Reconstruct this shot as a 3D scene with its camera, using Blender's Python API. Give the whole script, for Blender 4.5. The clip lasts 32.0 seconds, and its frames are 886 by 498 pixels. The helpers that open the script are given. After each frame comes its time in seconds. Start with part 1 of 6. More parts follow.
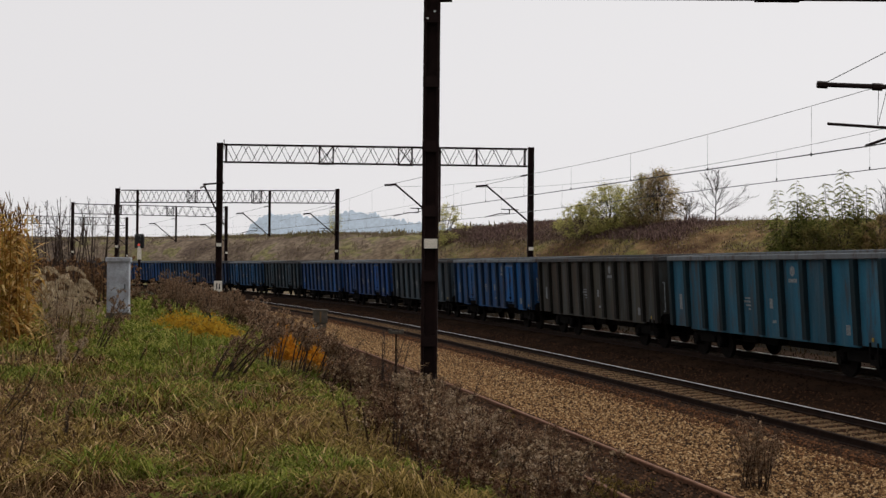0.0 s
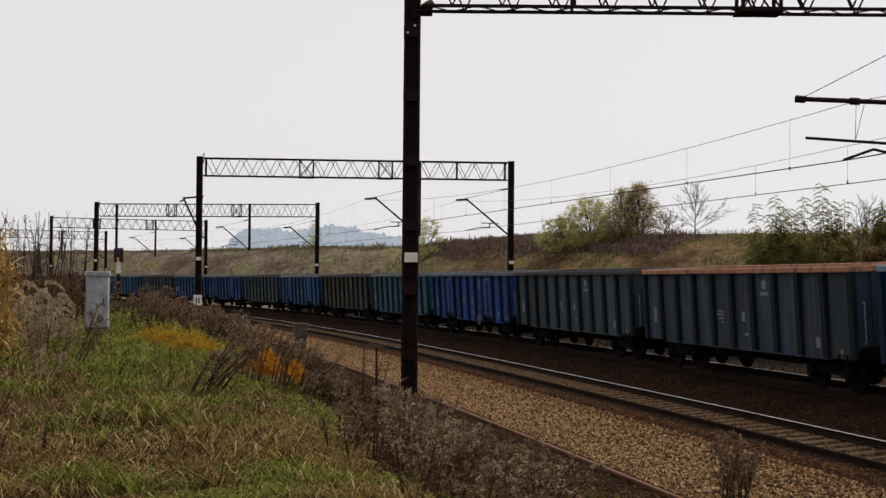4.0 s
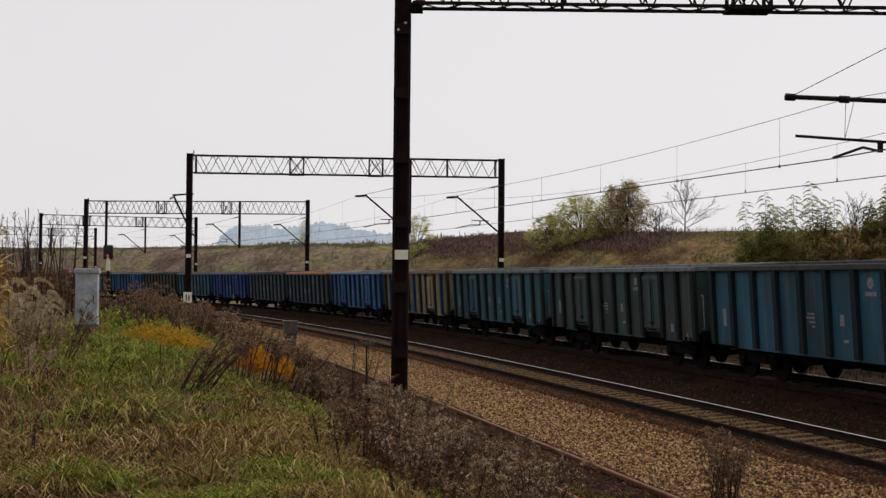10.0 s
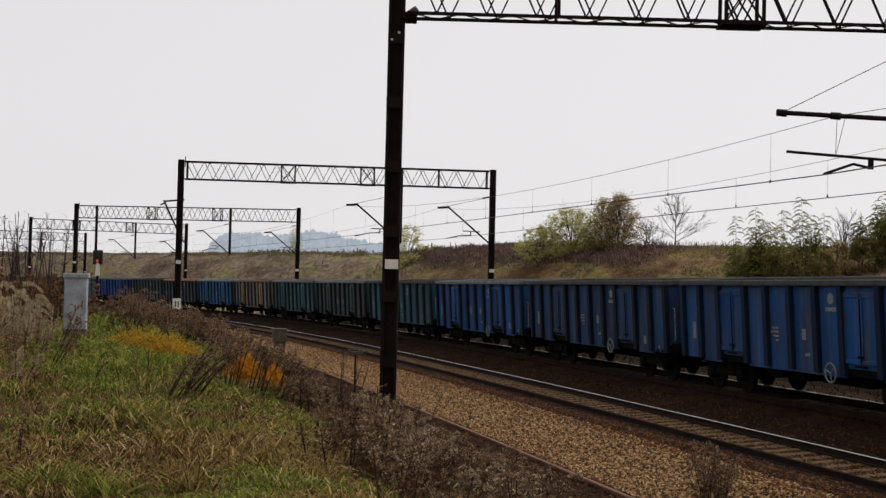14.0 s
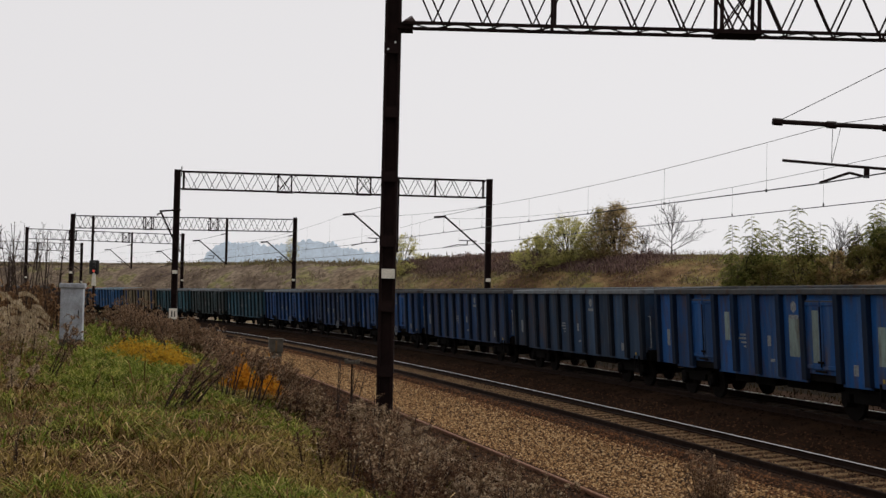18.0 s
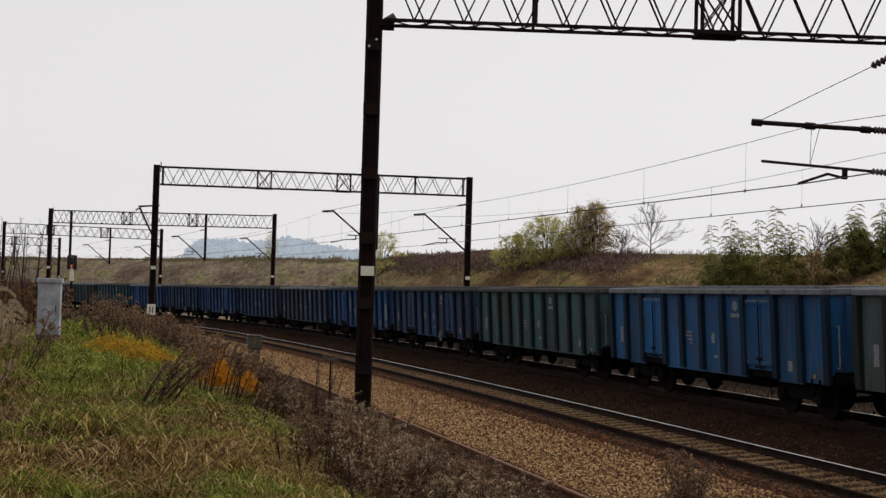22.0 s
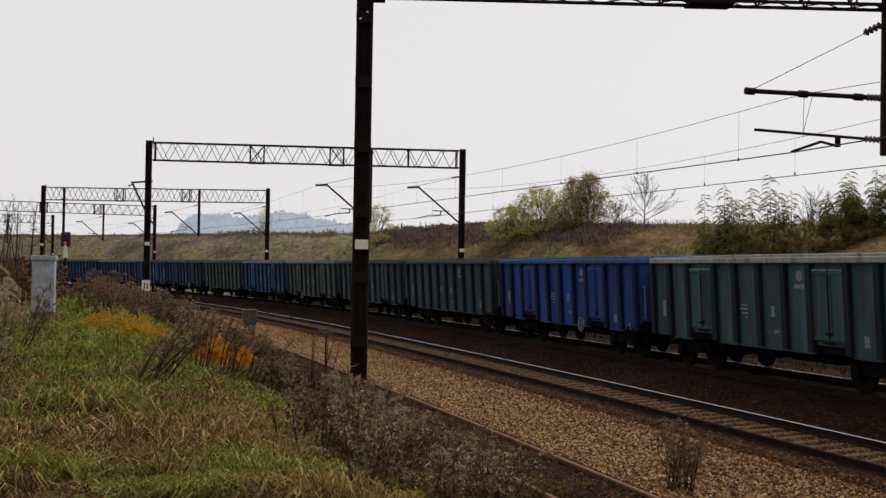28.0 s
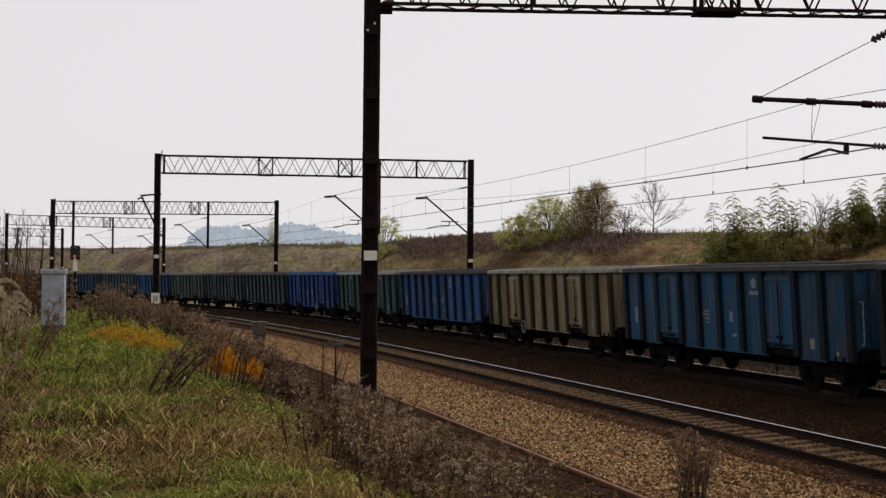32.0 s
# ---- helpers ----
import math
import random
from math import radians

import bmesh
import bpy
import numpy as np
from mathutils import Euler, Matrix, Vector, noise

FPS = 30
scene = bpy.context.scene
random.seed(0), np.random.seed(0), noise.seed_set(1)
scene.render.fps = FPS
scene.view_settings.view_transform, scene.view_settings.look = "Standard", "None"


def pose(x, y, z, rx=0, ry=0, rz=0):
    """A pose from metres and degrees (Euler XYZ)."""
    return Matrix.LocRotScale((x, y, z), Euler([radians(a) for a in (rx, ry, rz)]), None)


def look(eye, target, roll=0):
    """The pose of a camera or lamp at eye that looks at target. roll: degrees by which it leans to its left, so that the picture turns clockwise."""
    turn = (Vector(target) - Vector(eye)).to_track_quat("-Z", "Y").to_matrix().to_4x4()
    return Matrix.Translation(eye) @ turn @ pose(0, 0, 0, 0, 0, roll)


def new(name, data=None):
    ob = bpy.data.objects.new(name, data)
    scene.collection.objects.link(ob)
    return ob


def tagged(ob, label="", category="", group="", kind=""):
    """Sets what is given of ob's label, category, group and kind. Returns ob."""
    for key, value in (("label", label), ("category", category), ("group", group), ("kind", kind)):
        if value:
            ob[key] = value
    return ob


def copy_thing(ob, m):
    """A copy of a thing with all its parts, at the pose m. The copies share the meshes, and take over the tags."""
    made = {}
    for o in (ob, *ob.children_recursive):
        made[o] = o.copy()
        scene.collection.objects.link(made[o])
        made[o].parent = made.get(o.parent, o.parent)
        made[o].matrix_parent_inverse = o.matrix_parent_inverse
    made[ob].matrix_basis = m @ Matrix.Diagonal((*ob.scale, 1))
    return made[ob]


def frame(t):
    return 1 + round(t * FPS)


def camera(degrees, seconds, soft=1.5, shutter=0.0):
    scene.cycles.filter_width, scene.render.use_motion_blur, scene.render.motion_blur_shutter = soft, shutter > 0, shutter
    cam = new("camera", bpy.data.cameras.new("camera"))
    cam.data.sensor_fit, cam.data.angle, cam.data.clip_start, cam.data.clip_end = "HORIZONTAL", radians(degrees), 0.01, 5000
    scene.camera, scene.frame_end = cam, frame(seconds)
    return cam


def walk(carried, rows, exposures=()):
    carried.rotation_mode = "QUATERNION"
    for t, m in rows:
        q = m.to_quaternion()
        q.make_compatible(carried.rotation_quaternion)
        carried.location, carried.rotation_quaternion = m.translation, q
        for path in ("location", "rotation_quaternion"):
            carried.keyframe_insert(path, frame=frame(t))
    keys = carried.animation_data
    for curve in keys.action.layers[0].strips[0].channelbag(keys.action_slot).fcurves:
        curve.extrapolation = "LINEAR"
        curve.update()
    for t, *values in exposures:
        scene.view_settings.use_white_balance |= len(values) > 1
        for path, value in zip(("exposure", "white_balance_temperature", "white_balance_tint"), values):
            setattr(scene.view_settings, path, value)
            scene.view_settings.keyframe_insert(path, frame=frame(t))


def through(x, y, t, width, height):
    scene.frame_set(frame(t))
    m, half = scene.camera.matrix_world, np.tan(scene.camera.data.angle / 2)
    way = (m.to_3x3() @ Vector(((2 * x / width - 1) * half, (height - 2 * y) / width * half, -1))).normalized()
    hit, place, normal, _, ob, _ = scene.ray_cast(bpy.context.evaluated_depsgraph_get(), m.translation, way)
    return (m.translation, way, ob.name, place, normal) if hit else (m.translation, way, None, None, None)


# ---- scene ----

# ---------- camera ----------
EYE = 3.17
cam = camera(38.0, 32.0, 1.42)
TURNS = [
    (0, 90.721, -0.528, 1.181),
    (0.5, 90.751, -0.537, 1.117),
    (1, 90.837, -0.771, 0.962),
    (1.5, 90.892, -0.837, 0.708),
    (2, 90.948, -0.719, 0.533),
    (2.5, 91.170, -0.722, 0.427),
    (3, 91.322, -0.610, 0.490),
    (3.5, 91.346, -0.531, 0.410),
    (5.5, 91.305, -0.569, -0.008),
    (6, 91.375, -0.642, -0.015),
    (6.5, 91.430, -0.493, 0.009),
    (7, 91.299, -0.528, 0.001),
    (7.5, 91.374, -0.657, 0.156),
    (8, 91.340, -0.391, 0.297),
    (8.5, 91.308, -0.898, 0.241),
    (9, 91.232, -0.621, 0.088),
    (9.5, 91.207, -0.457, -0.048),
    (10, 91.229, -0.516, -0.127),
    (10.5, 91.162, -0.481, -0.165),
    (11, 91.023, -0.399, -0.054),
    (11.5, 91.303, -0.603, -0.160),
    (12, 91.539, -0.676, -0.805),
    (12.5, 91.611, -0.723, -0.872),
    (13, 91.529, -0.922, -0.582),
    (13.5, 91.553, -1.137, -0.490),
    (14, 91.688, -1.368, -0.576),
    (14.5, 91.809, -1.062, -0.797),
    (16.5, 91.654, -1.077, -0.845),
    (17, 91.716, -1.033, -0.783),
    (17.5, 91.932, -1.346, -0.805),
    (18, 92.110, -1.254, -0.727),
    (18.5, 92.142, -1.154, -0.681),
    (19, 92.209, -0.911, -0.522),
    (19.5, 92.222, -0.939, -0.549),
    (20, 92.241, -1.021, -0.791),
    (20.5, 92.234, -1.187, -1.069),
    (21, 92.211, -1.403, -1.326),
    (21.5, 92.140, -1.369, -1.461),
    (22, 92.033, -1.663, -1.654),
    (22.5, 91.885, -1.627, -1.826),
    (23, 91.742, -1.685, -2.044),
    (23.5, 91.691, -1.886, -2.228),
    (24, 91.751, -1.929, -2.320),
    (24.5, 91.869, -1.921, -2.329),
    (26.5, 91.571, -1.267, -2.030),
    (27, 91.042, -1.158, -2.255),
    (27.5, 90.844, -0.891, -2.111),
    (28, 90.813, -0.967, -1.899),
    (28.5, 91.200, -1.243, -1.521),
    (29, 91.227, -1.322, -1.274),
    (29.5, 91.002, -1.006, -1.510),
    (30, 90.923, -0.829, -1.580),
    (30.5, 90.964, -1.013, -1.662),
    (31, 91.093, -0.640, -1.683),
    (31.5, 91.299, -0.511, -1.597),
    (32, 91.278, -0.534, -1.496),
]
walk(cam, [(t, pose(0, 0, EYE, rx, ry, rz)) for t, rx, ry, rz in TURNS])

# ---------- sky and sun ----------
world = bpy.data.worlds.new("overcast_sky")
scene.world = world
world.use_nodes = True
wn, wl = world.node_tree.nodes, world.node_tree.links
wn.clear()
sky = wn.new("ShaderNodeTexSky")
sky.sky_type, sky.sun_disc = "NISHITA", False
sky.sun_elevation, sky.sun_rotation = radians(48), radians(38)
sky.air_density, sky.dust_density = 1.0, 1.0
grey = wn.new("ShaderNodeHueSaturation")
grey.inputs["Saturation"].default_value = 0.06
grey.inputs["Value"].default_value = 2.2
wl.new(sky.outputs[0], grey.inputs["Color"])
thin = wn.new("ShaderNodeMix")
thin.data_type = "RGBA"
thin.inputs["Factor"].default_value = 0.9
thin.inputs["B"].default_value = (8.2, 7.98, 8.12, 1)
wl.new(grey.outputs[0], thin.inputs["A"])
bg = wn.new("ShaderNodeBackground")
bg.inputs["Strength"].default_value = 0.089
wl.new(thin.outputs["Result"], bg.inputs["Color"])
wout = wn.new("ShaderNodeOutputWorld")
wl.new(bg.outputs[0], wout.inputs["Surface"])
sun = new("sun", bpy.data.lights.new("sun", "SUN"))
sun.data.energy, sun.data.angle, sun.data.color = 2.1, radians(30), (1.0, 0.96, 0.9)
sun.matrix_basis = look((38, 48, 68), (0, 0, 0))

# ---------- the line of the railway ----------
# s runs along the centre of the far track, away from the camera
START_X, START_Y, HEAD0, K0, K1, S_CAP = 16.4241, 10.0, 0.22681, 0.0004907, 0.000017113, 200.0
TRACK_GAP, CANT, FAR_LIFT = 4.56, 0.089, 0.42
SA, SB, DS = -430.0, 700.0, 0.25
_s = np.arange(SA, SB + DS, DS)
_th = np.where(_s < 0, HEAD0 + K0 * _s, HEAD0 + K0 * _s + K1 * np.clip(_s, 0, S_CAP) ** 2 / 2
               + K1 * S_CAP * np.clip(_s - S_CAP, 0, None))
_i0 = int(round((0 - SA) / DS))
_x = np.concatenate([[0], np.cumsum(-np.sin(_th[:-1]) * DS)])
_y = np.concatenate([[0], np.cumsum(np.cos(_th[:-1]) * DS)])
_x, _y = _x - _x[_i0] + START_X, _y - _y[_i0] + START_Y
_c = np.clip(_s, -60, 270) - 20
_z = -0.0030 * _c + 0.000011 * _c ** 2 / 2


def line(s, off=0.0, up=0.0):
    """The point at s, off metres to the left of the far track's centre, up metres over the near track's rails."""
    x, y, z, th = (float(np.interp(s, _s, a)) for a in (_x, _y, _z, _th))
    return Vector((x - math.cos(th) * off, y - math.sin(th) * off, z + up))


def heading(s):
    return float(np.interp(s, _s, _th))


def to_line(x, y):
    """s and offset of points given as arrays."""
    x, y = np.asarray(x, float), np.asarray(y, float)
    best, off = np.full(x.shape, 1e9), np.zeros(x.shape)
    at = np.zeros(x.shape)
    for j in range(0, len(_s), 12):
        d = (x - _x[j]) ** 2 + (y - _y[j]) ** 2
        m = d < best
        best[m], at[m] = d[m], _s[j]
        off[m] = (-(x - _x[j]) * math.cos(_th[j]) - (y - _y[j]) * math.sin(_th[j]))[m]
    return at, np.sign(off) * np.maximum(np.abs(off), 0) * 1.0


def smooth(a, b, v):
    t = np.clip((v - a) / (b - a), 0, 1)
    return t * t * (3 - 2 * t)


def waves(x, y):
    return (0.5 * np.sin(x * 0.31 + 1.3) * np.sin(y * 0.23 + 0.4) + 0.3 * np.sin(x * 0.83 + y * 0.41)
            + 0.2 * np.sin(x * 1.7 - y * 1.3 + 2.0))


def ground_z(x, y):
    x, y = np.asarray(x, float), np.asarray(y, float)
    s, off = to_line(x, y)
    z = np.interp(s, _s, _z) - 0.42 + 0 * off
    near = smooth(11.8, 17.5, off)
    z = z + near * (1.72 + 0.10 * waves(x, y))
    z = z + 0.25 * smooth(9.5, 12.0, off)
    z = z - 0.22 * smooth(2.5, 4.0, -off)
    far = smooth(8.5, 26.0, -off)
    z = z + far * (6.55 + 1.9 * smooth(40, 120, s) - 0.8 * np.exp(-((s - 142) / 22) ** 2) + 1.8 * smooth(45, 130, -off) * smooth(180, 225, s) + 0.4 * waves(x * 0.2, y * 0.2)) + 1.6 * smooth(25, 120, -off) + 0.2 * far * waves(x, y)
    return z

# ---------- small builders ----------
def mat(name, color, rough=0.8, metal=0.0, vary=0.25, scale=6.0, bump=0.2, fine=40.0, tint=None, objcolor=False, spec=0.4, rust=(0.055, 0.030, 0.018), scuff=0.0):
    """A painted or natural surface with grain and stains at two scales."""
    m = bpy.data.materials.new(name)
    m.use_nodes = True
    n, l = m.node_tree.nodes, m.node_tree.links
    b = n["Principled BSDF"]
    b.inputs["Roughness"].default_value = rough
    b.inputs["Metallic"].default_value = metal
    b.inputs["Specular IOR Level"].default_value = spec
    tc = n.new("ShaderNodeTexCoord")
    big, small = n.new("ShaderNodeTexNoise"), n.new("ShaderNodeTexNoise")
    big.inputs["Scale"].default_value, big.inputs["Detail"].default_value = scale, 6
    small.inputs["Scale"].default_value, small.inputs["Detail"].default_value = fine, 4
    for t in (big, small):
        l.new(tc.outputs["Object"], t.inputs["Vector"])
    if objcolor:
        stretch = n.new("ShaderNodeMapping")
        stretch.inputs["Scale"].default_value = (1, 1.6, 0.35)
        l.new(tc.outputs["Object"], stretch.inputs["Vector"])
        l.new(stretch.outputs["Vector"], big.inputs["Vector"])
    base = n.new("ShaderNodeMix")
    base.data_type = "RGBA"
    ramp = n.new("ShaderNodeMapRange")
    ramp.inputs["From Min"].default_value, ramp.inputs["From Max"].default_value = 0.35, 0.65
    l.new(big.outputs["Fac"], ramp.inputs["Value"])
    l.new(ramp.outputs["Result"], base.inputs["Factor"])
    if objcolor:
        info, shade, tone = n.new("ShaderNodeObjectInfo"), n.new("ShaderNodeMapRange"), n.new("ShaderNodeVectorMath")
        shade.inputs["To Min"].default_value, shade.inputs["To Max"].default_value = (0.62, 1.3) if scuff else (0.8, 1.2)
        l.new(info.outputs["Random"], shade.inputs["Value"])
        tone.operation = "SCALE"
        l.new(info.outputs["Color"], tone.inputs[0])
        l.new(shade.outputs["Result"], tone.inputs["Scale"])
        l.new(tone.outputs["Vector"], base.inputs["A"])
        dk = n.new("ShaderNodeMix")
        dk.data_type = "RGBA"
        dk.inputs["Factor"].default_value = vary
        l.new(tone.outputs["Vector"], dk.inputs["A"])
        dk.inputs["B"].default_value = (*(tint or (0.05, 0.03, 0.02)), 1)
        l.new(dk.outputs["Result"], base.inputs["B"])
    else:
        base.inputs["A"].default_value = (*color, 1)
        base.inputs["B"].default_value = (*(tint or tuple(c * (1 - vary) for c in color)), 1)
    if objcolor:
        spots, cut, rusty = n.new("ShaderNodeTexNoise"), n.new("ShaderNodeMapRange"), n.new("ShaderNodeMix")
        spots.inputs["Scale"].default_value, spots.inputs["Detail"].default_value = 1.7, 8
        spots.inputs["Roughness"].default_value = 0.7
        where, info2 = n.new("ShaderNodeVectorMath"), n.new("ShaderNodeObjectInfo")
        l.new(stretch.outputs["Vector"], where.inputs[0])
        l.new(info2.outputs["Random"], where.inputs[1])
        l.new(where.outputs["Vector"], spots.inputs["Vector"])
        cut.inputs["From Min"].default_value, cut.inputs["From Max"].default_value = 0.50, 0.66
        cut.inputs["To Max"].default_value = 0.75
        l.new(spots.outputs["Fac"], cut.inputs["Value"])
        rusty.data_type = "RGBA"
        l.new(cut.outputs["Result"], rusty.inputs["Factor"])
        l.new(base.outputs["Result"], rusty.inputs["A"])
        rusty.inputs["B"].default_value = (*rust, 1)
        base = rusty
        if scuff:
            pale, edge, chalk = n.new("ShaderNodeTexNoise"), n.new("ShaderNodeMapRange"), n.new("ShaderNodeMix")
            streak = n.new("ShaderNodeMapping")
            streak.inputs["Scale"].default_value = (1, 1.5, 0.7)
            l.new(where.outputs["Vector"], streak.inputs["Vector"])
            pale.inputs["Scale"].default_value, pale.inputs["Detail"].default_value, pale.inputs["Roughness"].default_value = 1.6, 7, 0.65
            l.new(streak.outputs["Vector"], pale.inputs["Vector"])
            edge.inputs["From Min"].default_value, edge.inputs["From Max"].default_value = 0.50, 0.70
            edge.inputs["To Max"].default_value = scuff
            l.new(pale.outputs["Fac"], edge.inputs["Value"])
            chalk.data_type = "RGBA"
            l.new(edge.outputs["Result"], chalk.inputs["Factor"])
            l.new(base.outputs["Result"], chalk.inputs["A"])
            chalk.inputs["B"].default_value = (0.11, 0.15, 0.175, 1)
            base = chalk
    grain = n.new("ShaderNodeMix")
    grain.data_type, grain.blend_type = "RGBA", "MULTIPLY"
    grain.inputs["Factor"].default_value = 0.6
    g2 = n.new("ShaderNodeMapRange")
    g2.inputs["From Min"].default_value, g2.inputs["From Max"].default_value = 0.25, 0.75
    g2.inputs["To Min"].default_value, g2.inputs["To Max"].default_value = (0.82, 1.14) if objcolor else (0.55, 1.3)
    l.new(small.outputs["Fac"], g2.inputs["Value"])
    l.new(base.outputs["Result"], grain.inputs["A"])
    l.new(g2.outputs["Result"], grain.inputs["B"])
    l.new(grain.outputs["Result"], b.inputs["Base Color"])
    if bump:
        bp = n.new("ShaderNodeBump")
        bp.inputs["Strength"].default_value, bp.inputs["Distance"].default_value = bump, 0.02
        l.new(small.outputs["Fac"], bp.inputs["Height"])
        l.new(bp.outputs["Normal"], b.inputs["Normal"])
    return m


def leaf_mat(name, colors, rough=0.7, through=0.3):
    """Blades and leaves: each piece takes its own shade of the given colours."""
    m = bpy.data.materials.new(name)
    m.use_nodes = True
    n, l = m.node_tree.nodes, m.node_tree.links
    b = n["Principled BSDF"]
    b.inputs["Roughness"].default_value = rough
    b.inputs["Specular IOR Level"].default_value = 0.03
    geo, ramp = n.new("ShaderNodeNewGeometry"), n.new("ShaderNodeValToRGB")
    l.new(geo.outputs["Random Per Island"], ramp.inputs["Fac"])
    el = ramp.color_ramp.elements
    while len(el) < len(colors):
        el.new(0.5)
    for i, c in enumerate(colors):
        el[i].position, el[i].color = i / max(1, len(colors) - 1), (*c, 1)
    l.new(ramp.outputs["Color"], b.inputs["Base Color"])
    tr, mix = n.new("ShaderNodeBsdfTranslucent"), n.new("ShaderNodeMixShader")
    l.new(ramp.outputs["Color"], tr.inputs["Color"])
    mix.inputs["Fac"].default_value = through
    l.new(b.outputs[0], mix.inputs[1])
    l.new(tr.outputs[0], mix.inputs[2])
    l.new(mix.outputs[0], n["Material Output"].inputs["Surface"])
    return m


def mesh_of(name, verts, faces, material, smooth_faces=False):
    me = bpy.data.meshes.new(name)
    me.from_pydata([tuple(v) for v in verts], [], [tuple(f) for f in faces])
    for mm in (material if isinstance(material, (list, tuple)) else [material]):
        me.materials.append(mm)
    if smooth_faces:
        me.polygons.foreach_set("use_smooth", [True] * len(me.polygons))
    me.update()
    return me


def fast_mesh(name, verts, size, material):
    """A mesh of separate polygons with `size` corners each, from an array of corners."""
    verts = np.ascontiguousarray(verts, dtype=np.float32).reshape(-1, 3)
    nv, nf = len(verts), len(verts) // size
    me = bpy.data.meshes.new(name)
    me.vertices.add(nv)
    me.vertices.foreach_set("co", verts.ravel())
    me.loops.add(nv)
    me.loops.foreach_set("vertex_index", np.arange(nv, dtype=np.int32))
    me.polygons.add(nf)
    me.polygons.foreach_set("loop_start", np.arange(0, nv, size, dtype=np.int32))
    me.materials.append(material)
    me.update(calc_edges=True)
    return me


def boxes(*specs):
    """One bmesh of boxes: (centre x, y, z, size x, y, z[, rx, ry, rz])."""
    bm = bmesh.new()
    for sp in specs:
        x, y, z, a, b, c = sp[:6]
        m = pose(x, y, z, *(sp[6:] or (0, 0, 0))) @ Matrix.Diagonal((a, b, c, 1))
        bmesh.ops.create_cube(bm, size=1.0, matrix=m)
    return bm


def soft_boxes(bevel, *specs):
    bm = boxes(*specs)
    bmesh.ops.bevel(bm, geom=bm.edges[:], offset=bevel, segments=1, affect="EDGES")
    return bm


def rod(p, q, r, sides=6, r2=None, bm=None):
    bm = bm or bmesh.new()
    p, q = Vector(p), Vector(q)
    m = Matrix.Translation((p + q) / 2) @ (q - p).to_track_quat("Z", "Y").to_matrix().to_4x4()
    bmesh.ops.create_cone(bm, cap_ends=True, segments=sides, radius1=r, radius2=r if r2 is None else r2, depth=(q - p).length, matrix=m)
    return bm


def bar(p, q, w, h, bm=None):
    """A flat or square bar from p to q, w wide and h high."""
    bm = bm or bmesh.new()
    p, q = Vector(p), Vector(q)
    d = q - p
    m = Matrix.Translation((p + q) / 2) @ d.to_track_quat("Z", "Y").to_matrix().to_4x4() @ Matrix.Diagonal((w, h, d.length, 1))
    bmesh.ops.create_cube(bm, size=1.0, matrix=m)
    return bm


def part(name, bm, material, parent=None, label="", at=None):
    """Links a bmesh (or a mesh) as one object under a thing or a part."""
    if isinstance(bm, bpy.types.Mesh):
        me = bm
    else:
        me = bpy.data.meshes.new(name)
        bm.to_mesh(me)
        bm.free()
        for mm in (material if isinstance(material, (list, tuple)) else [material]):
            me.materials.append(mm)
    ob = new(name, me)
    if parent:
        ob.parent = parent
    if at is not None:
        ob.matrix_basis = at
    if label:
        ob["label"] = label
    return ob


def thing(name, at, label, category, group="", kind=""):
    ob = new(name)
    ob.empty_display_size = 0.3
    ob.matrix_basis = at
    return tagged(ob, label, category, group, kind)

# ---------- materials ----------
M_EARTH = mat("weedy_soil", (0.034, 0.022, 0.010), 0.95, vary=0.5, scale=0.25, bump=0.6, fine=3.0, tint=(0.022, 0.021, 0.008), spec=0.03)
M_STEEL = mat("dark_painted_steel", (0.016, 0.008, 0.007), 0.85, vary=0.4, scale=3.0, fine=30.0, spec=0.12)
M_WHITE = mat("white_paint", (0.74, 0.69, 0.58), 0.6, vary=0.15, scale=8.0)
M_BALLAST = mat("ballast_bed", (0.030, 0.016, 0.009), 0.95, vary=0.45, scale=0.8, bump=0.9, fine=18.0, spec=0.02)
M_RAIL = mat("rail_steel", (0.022, 0.012, 0.008), 0.9, vary=0.4, scale=4.0, fine=40.0, spec=0.1)
M_HEAD = mat("worn_rail_head", (0.55, 0.54, 0.53), 0.45, metal=1.0, vary=0.15, scale=5.0, bump=0.0)
M_BRIGHT = mat("polished_rail_head", (0.75, 0.74, 0.73), 0.3, metal=1.0, vary=0.1, scale=5.0, bump=0.0)
M_RUST = mat("rusty_rail", (0.22, 0.10, 0.052), 0.9, vary=0.4, scale=5.0, fine=60.0)
M_SLEEPER = mat("weathered_sleeper", (0.18, 0.115, 0.06), 0.9, vary=0.4, scale=3.0, fine=30.0, spec=0.04)


# near-black soil, standing for the shade seen under and beyond the wagons
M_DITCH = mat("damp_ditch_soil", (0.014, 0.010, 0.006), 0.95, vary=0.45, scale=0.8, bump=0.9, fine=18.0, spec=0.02)


